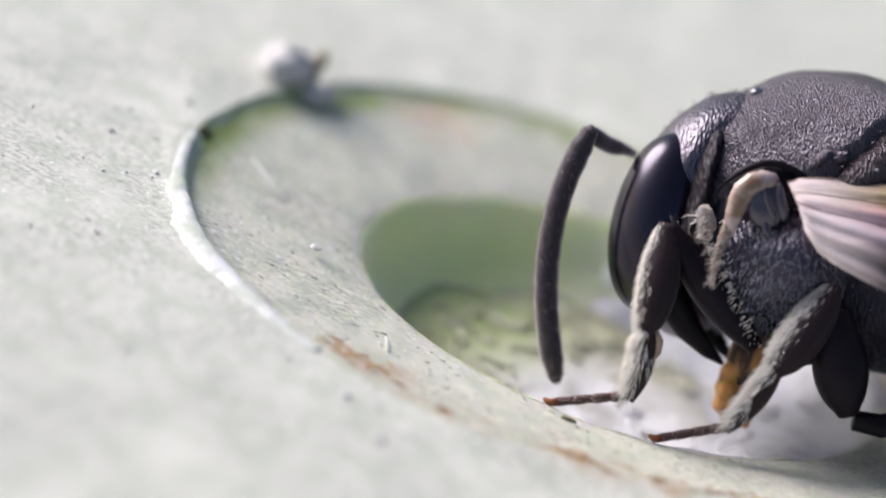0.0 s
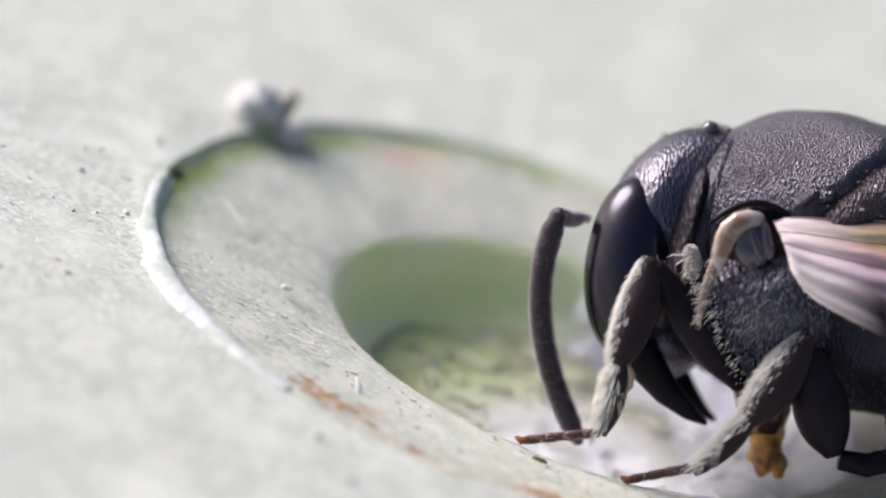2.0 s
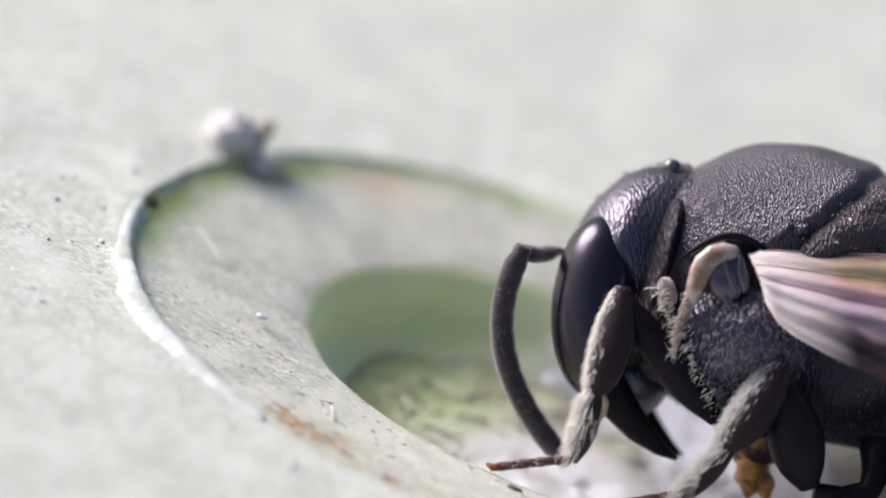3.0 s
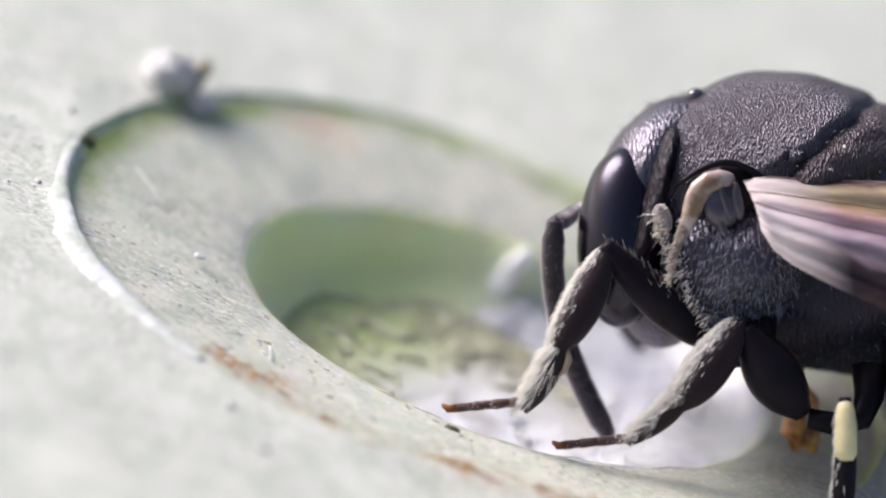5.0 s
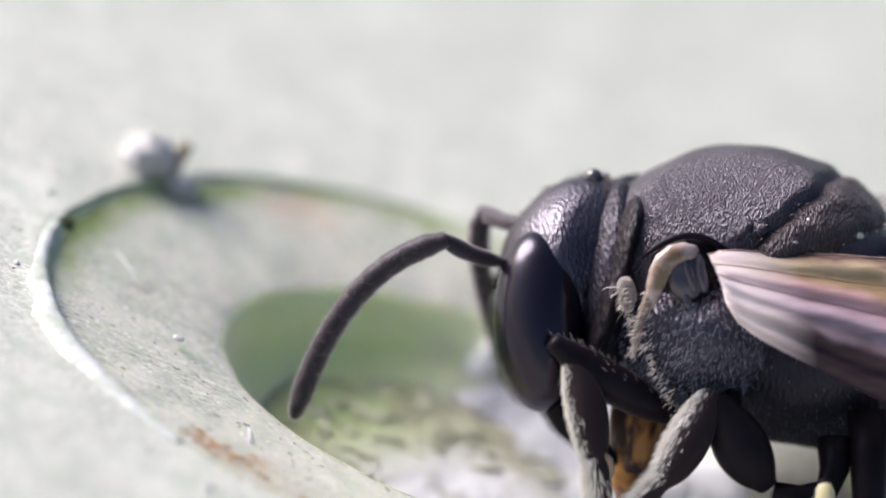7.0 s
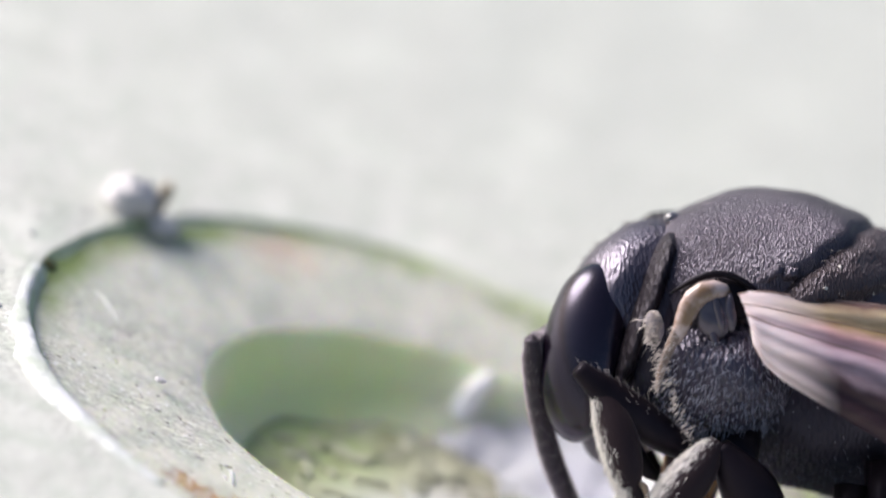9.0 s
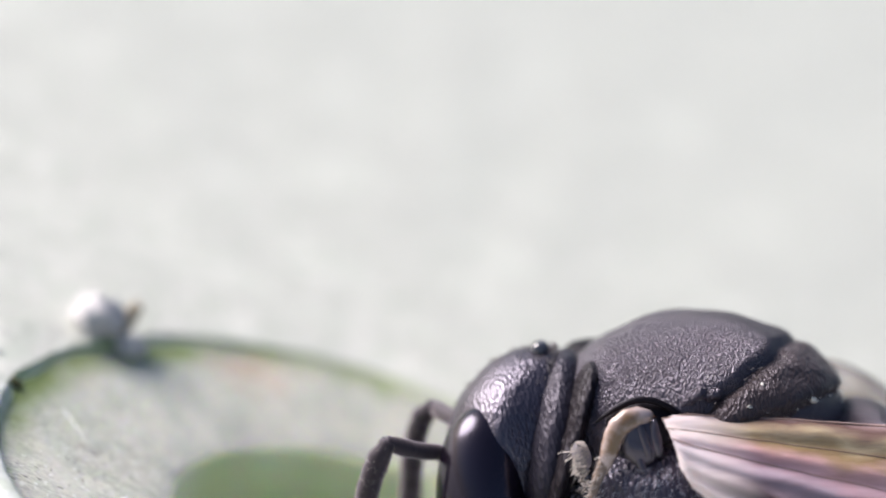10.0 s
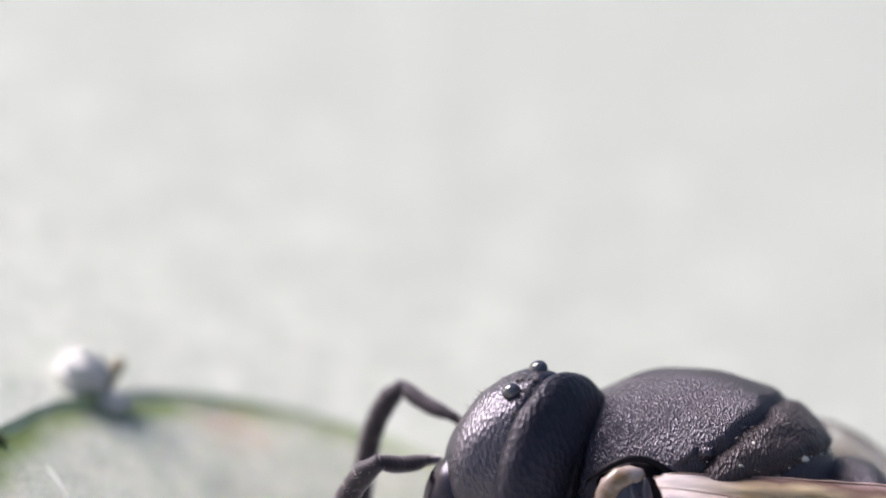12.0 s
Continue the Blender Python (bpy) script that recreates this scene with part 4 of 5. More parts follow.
FORE_LEN = (260, 196, 128, 146)
MID_LEN = (185, 186, 138, 136)
fore = [leg_part("femur", FORE_LEN[0], (15, 25, 32, 34, 31, 24, 15), leg_dark, bee, "black foreleg thigh", 60, 16, hair_dark),
        leg_part("tibia", FORE_LEN[1], (13, 23, 31, 34, 32, 26, 12), shin_fore, bee, "dark foreleg shin with pale hair", 1100, 17, fuzz_side=-2.0),
        leg_part("basitarsus", FORE_LEN[2], (14, 19, 21, 20, 16, 9), foot_down, bee, "hairy foreleg foot segment", 900, 28),
        tarsus(FORE_LEN[3], bee)]
bm = bmesh.new()
tube(bm, [(0, -6, 16), (16, -8, 26), (36, -8, 28), (52, -8, 22)], [3, 6, 5, 1.5], 8)
part("spur", bm, tan_mat, fore[2], "small amber spur")
middle = [leg_part("femur", MID_LEN[0], (18, 36, 46, 48, 42, 30, 16), leg_dark, bee, "swollen black middle thigh"),
          leg_part("tibia", MID_LEN[1], (13, 26, 34, 37, 35, 28, 13), shin_mid, bee, "dark middle shin, pale-haired outside", 1100, 16, fuzz_side=-1.8),
          leg_part("basitarsus", MID_LEN[2], (14, 18, 20, 18, 14, 8), foot_down, bee, "pale-bristled middle foot segment", 800, 26),
          tarsus(MID_LEN[3], bee)]
# leg bases and the hind leg, fixed to the body
bm = bmesh.new()
tube(bm, [(268, -185, -320), (266, -200, -372), (250, -208, -408), (205, -212, -418), (158, -214, -408)], [30, 26, 22, 21, 18], 14)
part("coxa", bm, shell_dark, bee)
bm = bmesh.new()
tube(bm, [(60, -150, -240), (70, -170, -290), (20, -190, -300)], [60, 40, 26], 14)
part("coxa", bm, shell_dark, bee)
bm = bmesh.new()
tube(bm, [(330, -180, -280), (326, -205, -350), (322, -222, -420), (334, -224, -470)], [40, 34, 30, 16], 14)
part("femur", bm, leg_dark, bee, "black hind thigh")


# hind shin, standing on the surface beside the body
def hind_shin():
    hind = leg_part("hind_shin", 210, (10, 16, 18, 19, 20, 20, 16), leg_dark, bee, "hind shin, yellow at the knee", 160, 16)
    bm = bmesh.new()
    tube(bm, [(2, 0, 0), (20, 0, 2), (50, 0, 4), (84, 0, 5), (104, 0, 6)], [9, 16, 19, 20, 18], 16, 0.86)
    part("knee_band", bm, yellow_mat, hind, "bright yellow band")
    return hind


hind = hind_shin()


def antenna():
    scape = leg_part("scape", 118, (10, 14, 15, 15, 16, 15, 11), antenna_mat, bee, "short black antenna stalk", 0)
    beads = []
    for k in range(11):
        bm = bmesh.new()
        r = 19.5 if k else 15
        r2 = 20 if k < 10 else 15
        pts = [(-3, 0, 0), (2, 0, 0), (14, 0, 0), (32, 0, 0), (42, 0, 0), (46, 0, 0)]
        tube(bm, pts, [r * 0.93, r, r + 0.8, r2 + 0.8, r2, r2 * 0.92], 16)
        if k == 10:
            blob(bm, (42, 0, 0), (17, 13, 13), (0, 0, 0), 0, 0.1, 14)
        joint = part("antenna_joint", bm, antenna_mat, bee)
        bm = bmesh.new()
        for _ in range(70):
            a = rng.uniform(0, math.tau)
            hair(bm, (rng.uniform(0, 42), r * math.cos(a), r * math.sin(a)), (0.9, math.cos(a), math.sin(a)), rng.uniform(4, 8), 0.35)
        part("down", bm, hair_dark, joint)
        beads.append(joint)
    return scape, beads


near_antenna = antenna()
far_antenna = antenna()

bm = bmesh.new()
tube(bm, [(0, 0, 20), (0, 0, -40), (6, 0, -110), (4, 0, -170), (0, 0, -210)], [38, 54, 56, 46, 30], 20, 1.2)
tongue_sheath = part("tongue_sheath", bm, sheath_mat, bee, "dark folded mouthpart sheath")
bm = bmesh.new()
blob(bm, (0, 0, 26), (30, 36, 58), (0, 8, 0), 10, 0.04, 32)
blob(bm, (16, -10, -6), (18, 20, 30), (0, -14, 0), 6, 0.06, 20)
tongue = part("tongue", bm, tongue_mat, bee, "amber short broad tongue")


# ---- what moves ----
def aim(a, b, length=None, spin=0.0):
    """The pose of a segment from a towards b, its own z up; it leans in depth if it is longer than the way."""
    a, b = Vector(a), Vector(b)
    d = b - a
    if length and d.length < length:
        flatd = math.hypot(d.x, d.z)
        d.y = -math.copysign(math.sqrt(max(0.0, length ** 2 - flatd ** 2)), -d.y if abs(d.y) > 1 else 1) * 1.0
    x = d.normalized()
    y = Vector((0, 1, 0)) - x * x.y
    y.normalize()
    z = x.cross(y)
    m = Matrix((x, y, z)).transposed().to_4x4()
    m.translation = a * U
    return m @ pose(0, 0, 0, spin, 0, 0)


def key_leg(segments, lengths, hip, rows):
    for i, (ob, length) in enumerate(zip(segments, lengths)):
        keyed = []
        for t, *joints in rows:
            chain = [Vector(hip)] + [Vector(j) for j in joints]
            keyed.append((t, aim(chain[i], chain[i + 1])))
        walk(ob, keyed)


def key_antenna(antenna_set, rows):
    scape, beads = antenna_set
    stalk = []
    for t, base_, elbow, mid, tip in rows:
        e, b = Vector(elbow), Vector(base_)
        inward = 1 if e.y < 0 else -1
        b.y = e.y + inward * math.sqrt(max(0.0, 112 ** 2 - (b.x - e.x) ** 2 - (b.z - e.z) ** 2))
        stalk.append((t, aim(b, e)))
    walk(scape, stalk)
    total = 42.0 * len(beads)
    keyed = [[] for _ in beads]
    for t, base_, elbow, mid, tip in rows:
        e, mm, p = Vector(elbow), Vector(mid), Vector(tip)
        c = mm * 2 - (e + p) * 0.5
        fine = [e * (1 - s) ** 2 + c * 2 * s * (1 - s) + p * s * s for s in [k / 60 for k in range(61)]]
        run = [0.0]
        for q0, q1 in zip(fine, fine[1:]):
            run.append(run[-1] + (q1 - q0).length)
        lean = math.sqrt(max(0.0, (total / run[-1]) ** 2 - 1))
        away = 1 if p.y > 0 else 0.8
        for q, r in zip(fine, run):
            q.y += away * 0.6 * lean * r

        def at(dist):
            k = 0
            stretch = math.sqrt(1 + lean * lean)
            while k < 59 and run[k + 1] * stretch < dist:
                k += 1
            w = (dist / stretch - run[k]) / max(1e-6, run[k + 1] - run[k])
            return fine[k] + (fine[k + 1] - fine[k]) * w
        for i in range(len(beads)):
            keyed[i].append((t, aim(at(42.0 * i), at(42.0 * (i + 1)))))
    for ob, r in zip(beads, keyed):
        walk(ob, r)


def motions():
    body = [
    (0, 536.8, 0, 117.9, 0),
    (0.3, 546.8, 0, 121.7, 0),
    (0.5, 575.3, 0, 137.1, 0),
    (0.8, 573.7, 0, 111.8, 0),
    (1, 581.9, 0, 122.3, 0),
    (1.2, 583.3, 0, 126.2, 0),
    (1.5, 579, 0, 119.9, 0),
    (1.7, 567.6, 0, 119.5, 0),
    (2, 563.4, 0, 118.6, 0),
    (2.2, 553.4, 0, 113.8, 0),
    (2.5, 553.1, 0, 111.4, 0),
    (2.7, 557, 0, 110.5, 0),
    (4.3, 595.9, 0, 124.2, 0),
    (4.5, 615.3, 0, 119, 0),
    (4.8, 649.7, 0, 131.2, 0),
    (5, 660.8, 0, 134.6, 0),
    (5.2, 659.3, 0, 139.9, 0),
    (5.5, 642.4, 0, 138.9, 0),
    (5.8, 631.4, 0, 133.1, 0),
    (6, 600.9, 0, 140.8, 0),
    (6.2, 628.1, 0, 156.8, 0),
    (6.5, 611.2, 0, 163.9, 0),
    (6.8, 646.6, 0, 158.4, 0),
    (7, 635.8, 0, 149.7, 0),
    (7.2, 621.3, 0, 150.6, 0),
    (8.8, 707.6, 0, 158.6, 3),
    (9, 717.7, 0, 156.7, 4),
    (9.2, 703.9, 0, 159.5, 3.5),
    (9.5, 679.6, 0, 161.4, 2),
    (9.8, 651.4, 0, 145.8, 0),
    (10, 642.6, 0, 144.9, 0),
    (10.2, 659.2, 0, 146.9, 0),
    (10.5, 663.2, 0, 147.9, 0),
    (11, 670.4, 0, 129.6, 0),
    (11.5, 659.6, 0, 130.5, 0),
    (12, 655.6, 0, 140.1, 0),
    ]
    walk(bee, [(t, STAGE @ pose(x * U, y * U, z * U, 0, turn, 0)) for t, x, y, z, turn in body])
    nod = [
    (0, -31.3, -31.7, -32.8, 0, 3, -15),
    (0.5, -25.3, -40.9, -19, 0, -2, -18),
    (1, -8.9, -42.8, -54.6, 0, -9, -18),
    (1.5, -34.8, -36.4, -37.4, 0, -5, -16),
    (2, -63.1, -28.8, -27.8, 0, -5, -13),
    (2.5, -69.6, -26.1, -45.1, 0, -4, -12),
    (2.7, -85.3, -21.4, -36.5, 0, -5, -10),
    (4.3, -64.5, -35.3, -61.3, 0, -12, -15),
    (4.5, -62.1, -38.3, -81.3, 0, -14, -16),
    (5, -23.9, -31.9, -40.4, 0, -8, -14),
    (5.5, -70.2, -21.7, -32.8, 0, -7, -10),
    (6, -125.7, -6.2, -63.4, 0, -12, -3),
    (6.5, -121.6, -4.2, -81.3, 0, -16, -2),
    (7, -133.8, -4.1, -52.9, 0, -12, -2),
    (7.2, -129.7, -4.1, -47.2, 0, -11, -2),
    (8.8, -72.5, -27.1, -65.6, 0, -10, -12),
    (9, -67.9, -29, -64.9, 0, -6, -13),
    (9.5, -120.5, -12.9, -67.7, 0, -12, -6),
    (10, -145.1, -12.4, -64.6, 5, -12, -8),
    (10.5, -144.6, -28.1, -43.2, 10, -8, -16),
    (11, -128.7, -64.6, 6.2, 18, -6, -30),
    (11.5, -122.1, -102.6, 4, 26, -6, -42),
    (12, -128.6, -109.5, -4.3, 28, -6, -44),
    ]
    walk(head, [(t, pose(x * U, y * U, z * U, rx, ry, rz)) for t, x, y, z, rx, ry, rz in nod])
    # the jaws draw in and open
    chew = [(0, 0.5), (0.5, 0.7), (1, 0.6), (1.5, 0.4), (2, 0.0), (2.7, 0.0), (4.3, 0.8), (5, 1.0), (5.5, 0.1), (6, 0.0), (7.2, 0.0), (9, 0.6), (12, 0.6)]
    for jaw in jaws:
        walk(jaw, [(t, pose(34 * w * U, 0, 84 * w * U, 0, 0, 0)) for t, w in chew])
    key_antenna(near_antenna,
    [(0, (-218.7, -120, 56.8), (-283.2, -140, 85.2), (-353, -150, -111.2), (-342, -160, -334.7)),
     (0.5, (-251.4, -120, -12.2), (-296.4, -140, 0.9), (-331.6, -150, -186.5), (-268.6, -160, -379.1)),
     (1, (-202.6, -120, -33), (-243.1, -140, -41.1), (-301.6, -150, -193.5), (-308.6, -160, -351.1)),
     (1.5, (-237.9, -120, -99.4), (-278.2, -140, -89.8), (-269.9, -150, -248.7), (-163.5, -160, -433.4)),
     (2, (-267.6, -120, 6.9), (-312.6, -140, 11.3), (-343.5, -150, -169.1), (-280, -160, -373.4)),
     (2.5, (-267, -120, 13.6), (-331.4, -140, 22.8), (-371, -150, -156.5), (-274.5, -160, -352.2)),
     (2.7, (-271.9, -120, 23.4), (-336.3, -140, 29.6), (-375.4, -150, -153.5), (-274.6, -160, -345.3))] +
    [(4.3, (-250.4, -120, -172), (-281.1, -140, -196.1), (-262.5, -150, -305.9), (-141.9, -160, -437.9)),
     (4.5, (-258, -120, -137.9), (-293.6, -140, -152.4), (-275, -150, -280.6), (-154.4, -160, -423.5)),
     (5, (-224.2, -120, -49.7), (-267.1, -140, -71.6), (-255.4, -150, -247.1), (-169.5, -160, -438.7)),
     (5.5, (-274.5, -120, -69.3), (-318, -140, -118.3), (-301, -150, -243.5), (-248.4, -160, -360.8)),
     (6, (-299.6, -120, -46.8), (-388.6, -140, -66.7), (-385.5, -150, -258.3), (-219.6, -160, -430.4)),
     (6.5, (-315.4, -120, -58.2), (-404.3, -140, -63.6), (-471.3, -150, -238.3), (-356.7, -160, -446.1)),
     (7, (-300.4, -120, -13.5), (-394.5, -140, 21.9), (-548.2, -150, -71.3), (-651.6, -160, -269)),
     (7.2, (-295.7, -120, -3.7), (-384.9, -140, 34.6), (-510.5, -150, -107.2), (-593.6, -160, -319.1))] +
    [(8.8, (-253.7, -120, -99.6), (-304, -140, -127.2), (-278.9, -150, -275), (-202.6, -160, -408)),
     (9, (-252.3, -120, -81.9), (-290.7, -140, -105), (-255.8, -150, -256.3), (-189.1, -160, -389.3)),
     (9.5, (-304.8, -120, -96.4), (-368.4, -140, -137.8), (-392.6, -150, -251.4), (-370, -160, -407.4)),
     (10, (-311.1, -120, -59.4), (-414.6, -140, -43.5), (-455.7, -150, -171.7), (-443.8, -160, -371.6)),
     (10.5, (-314.7, -120, -16.6), (-398.9, -140, -9.5), (-468.1, -150, -125.9), (-476.3, -160, -324.3)),
     (11, (-311.5, -120, 26), (-405.5, -140, 44.6), (-486.5, -150, -63), (-521.3, -160, -243.8)),
     (11.5, (-322.3, -120, 27), (-406.3, -140, 10.6), (-481.9, -150, -64.8), (-541.3, -160, -233.2)),
     (12, (-330.1, -120, 29), (-414.2, -140, 24.2), (-482.2, -150, -63.3), (-515.4, -160, -233.2))])
    key_antenna(far_antenna,
    [(0, (-174.5, 60, 2.5), (-188.3, 80, 13.2), (-172.3, 90, -108.7), (-90, 100, -261.8)),
     (0.5, (-176.5, 60, 8.7), (-190.2, 80, 19.4), (-174.1, 90, -102.5), (-91.6, 100, -255.5)),
     (1, (-165.2, 60, -43.8), (-178.8, 80, -33.4), (-162.8, 90, -155.4), (-80.4, 100, -308.6)),
     (1.5, (-182.5, 60, -17.6), (-196.2, 80, -7.1), (-180.2, 90, -129.1), (-97.9, 100, -282.2)),
     (2, (-203.9, 60, -7.6), (-217.7, 80, 3), (-201.8, 90, -119.1), (-119.5, 100, -272.1)),
     (2.5, (-205.7, 60, -24.3), (-219.5, 80, -13.7), (-203.7, 90, -135.8), (-121.4, 100, -288.9)),
     (2.7, (-215.7, 60, -17.2), (-229.6, 80, -6.7), (-213.8, 90, -128.8), (-131.6, 100, -281.8))] +
    [(4.3, (-212.1, 60, -57.2), (-225.8, 80, -46.7), (-209.8, 90, -169), (-127.3, 100, -322.3)),
     (4.5, (-214.2, 60, -82.8), (-227.8, 80, -72.5), (-211.8, 90, -194.8), (-129.2, 100, -348.2)),
     (5, (-162.1, 60, -26.2), (-175.4, 80, -15.6), (-159.1, 90, -138), (-76, 100, -291.6)),
     (5.5, (-245.5, 60, -56.5), (-264.4, 80, -35.8), (-253.4, 90, -127.5), (-211.6, 100, -280.9)),
     (6, (-278.2, 60, 7.5), (-295.3, 80, 74.2), (-296.7, 90, -22.3), (-265.5, 100, -267.3)),
     (6.5, (-268.8, 60, -54.3), (-306.2, 80, -13.1), (-299.5, 90, -104.7), (-256, 100, -288.3)),
     (7, (-252.3, 60, 54.7), (-314.1, 80, 80.8), (-316.5, 90, -15.7), (-259.7, 100, -189.2)),
     (7.2, (-253, 60, 62.8), (-307.7, 80, 78.9), (-332.7, 90, -33.1), (-270.8, 100, -186))] +
    [(8.8, (-200.6, 60, -53), (-214.5, 80, -43.1), (-192, 90, -164.4), (-101.2, 100, -313.1)),
     (9, (-198, 60, -43.2), (-212, 80, -33.5), (-187.4, 90, -154.4), (-94.1, 100, -301.5)),
     (9.5, (-277.2, 60, -52), (-297.4, 80, -11.5), (-302.8, 90, -133.7), (-254.3, 100, -335.3)),
     (10, (-268.2, 60, -1.6), (-322.8, 80, 27.3), (-357.8, 90, -61.9), (-351.9, 100, -304.6)),
     (10.5, (-245.9, 60, 68.4), (-270.1, 80, 92.7), (-280.2, 90, -1.8), (-270.6, 100, -200.7)),
     (11, (-237, 60, 117.1), (-281.2, 80, 171.9), (-341.8, 90, 62.2), (-346, 100, -211)),
     (11.5, (-274.1, 60, 107.8), (-339, 80, 162.5), (-424.9, 90, 63), (-444, 100, -179.6)),
     (12, (-282.5, 60, 113.4), (-362.7, 80, 168), (-423, 90, 53.4), (-426.9, 100, -189.1))])
    key_leg(fore, FORE_LEN, (-5, -190, -285),
    [(0, (-159.6, -235, -74.1), (-193.7, -245, -250), (-221.5, -235, -364.6), (-349.7, -225, -376.6)),
     (0.3, (-172.4, -235, -101), (-207, -245, -268.1), (-239.6, -235, -374.6), (-362.1, -225, -380.9)),
     (0.5, (-187.6, -235, -122.8), (-231.2, -245, -289.2), (-273.4, -235, -394.4), (-392.1, -225, -396.8)),
     (0.8, (-161.5, -235, -92.7), (-211.6, -245, -249.7), (-263.5, -235, -352.6), (-393.6, -225, -369.3)),
     (1, (-146.8, -235, -80.9), (-204.9, -245, -242.6), (-266.2, -235, -352.3), (-403.9, -225, -378.5)),
     (1.2, (-154.8, -235, -84.2), (-212.1, -245, -253.5), (-264.5, -235, -359), (-404.2, -225, -381.4)),
     (1.5, (-164.9, -235, -85.6), (-218.3, -245, -261.6), (-255.7, -235, -357), (-398.2, -225, -373.7)),
     (1.7, (-163.4, -235, -77.3), (-214.6, -245, -253.3), (-246.7, -235, -358.3), (-385.4, -225, -374.2)),
     (2, (-165, -235, -64.7), (-218.3, -245, -240.7), (-246.3, -235, -359.9), (-379.3, -225, -374.7)),
     (2.2, (-160.9, -235, -61.4), (-210.1, -245, -238.6), (-234.4, -235, -355.3), (-369.3, -225, -370.1)),
     (2.5, (-159.3, -235, -58), (-208, -245, -238.8), (-231.2, -235, -353.2), (-369, -225, -367.9)),
     (2.7, (-169, -235, -56.1), (-212.9, -245, -227.3), (-240.9, -235, -346.5), (-378.7, -225, -363))] +
    [(4.3, (-163, -235, -104.1), (-230.8, -245, -275.4), (-273.1, -235, -370.9), (-408.1, -225, -380.7)),
     (4.5, (-166, -235, -108.8), (-243.5, -245, -275.4), (-290.5, -235, -366.1), (-428.5, -225, -376)),
     (4.8, (-180.7, -235, -115.6), (-263.9, -245, -280.6), (-315.9, -235, -375.2), (-459.6, -225, -387.8)),
     (5, (-186.7, -235, -118.6), (-269, -245, -280.7), (-320.8, -235, -376.3), (-468.4, -225, -390.9)),
     (5.2, (-186.9, -235, -115.9), (-269.5, -245, -279.4), (-321.2, -235, -378), (-465.8, -225, -398.3)),
     (5.5, (-182.7, -235, -109.1), (-260.2, -245, -271.1), (-307.2, -235, -371.6), (-447.2, -225, -400.4)),
     (5.8, (-175.2, -235, -96.7), (-261.1, -245, -258.8), (-315.1, -235, -368.5), (-439.6, -225, -389.9)),
     (6, (-163.2, -235, -91.9), (-245.4, -245, -258.7), (-297.3, -235, -378.1), (-411.4, -225, -394.5)),
     (6.2, (-174.6, -235, -104.4), (-243.2, -245, -285.3), (-277, -235, -402.8), (-387.2, -225, -424.2)),
     (6.5, (-174.1, -235, -117.9), (-199.1, -245, -313.2), (-188.8, -235, -423.1), (-293.3, -225, -452)),
     (6.8, (-189.3, -235, -151.5), (-185.2, -245, -330.8), (-180.9, -235, -438.7), (-256.7, -225, -493.4)),
     (7, (-188.9, -235, -172.3), (-151.8, -245, -338.8), (-141.4, -235, -444), (-198, -225, -515.8)),
     (7.2, (-188.7, -235, -179), (-146.9, -245, -326.4), (-131.7, -235, -431.6), (-178.7, -225, -498.7))] +
    [(8.8, (-171.2, -235, -177.9), (-121, -245, -342.1), (-95.4, -235, -446), (-178.1, -225, -498.3)),
     (9, (-181.2, -235, -174.1), (-123.7, -245, -332.2), (-96.4, -235, -435.6), (-178.1, -225, -489.3)),
     (9.2, (-174.4, -235, -188.6), (-124.7, -245, -347.6), (-100.7, -235, -451.4), (-184.7, -225, -504.3)),
     (9.5, (-166.4, -235, -207.6), (-129, -245, -367.2), (-110.4, -235, -471.1), (-198.5, -225, -521.7)),
     (9.8, (-171.5, -235, -199.2), (-137.6, -245, -357.1), (-121, -235, -459.4), (-210.6, -225, -506.6)),
     (10, (-173, -235, -200.9), (-141.2, -245, -361), (-126.2, -235, -464.9), (-215.8, -225, -512.1)),
     (10.2, (-175.7, -235, -201.1), (-147.3, -245, -361.4), (-134.8, -235, -465.4), (-224.3, -225, -512.5)),
     (10.5, (-173.3, -235, -200.7), (-141.6, -245, -360.5), (-126.6, -235, -464.1), (-216.1, -225, -511.1)),
     (11, (-173.3, -235, -200.2), (-141.6, -245, -359.7), (-126.7, -235, -463.1), (-216.1, -225, -510)),
     (11.5, (-173.1, -235, -200.1), (-141.4, -245, -359.4), (-126.5, -235, -462.8), (-215.8, -225, -509.6)),
     (12, (-173, -235, -200.2), (-141.4, -245, -359.5), (-126.4, -235, -462.8), (-215.7, -225, -509.6))])
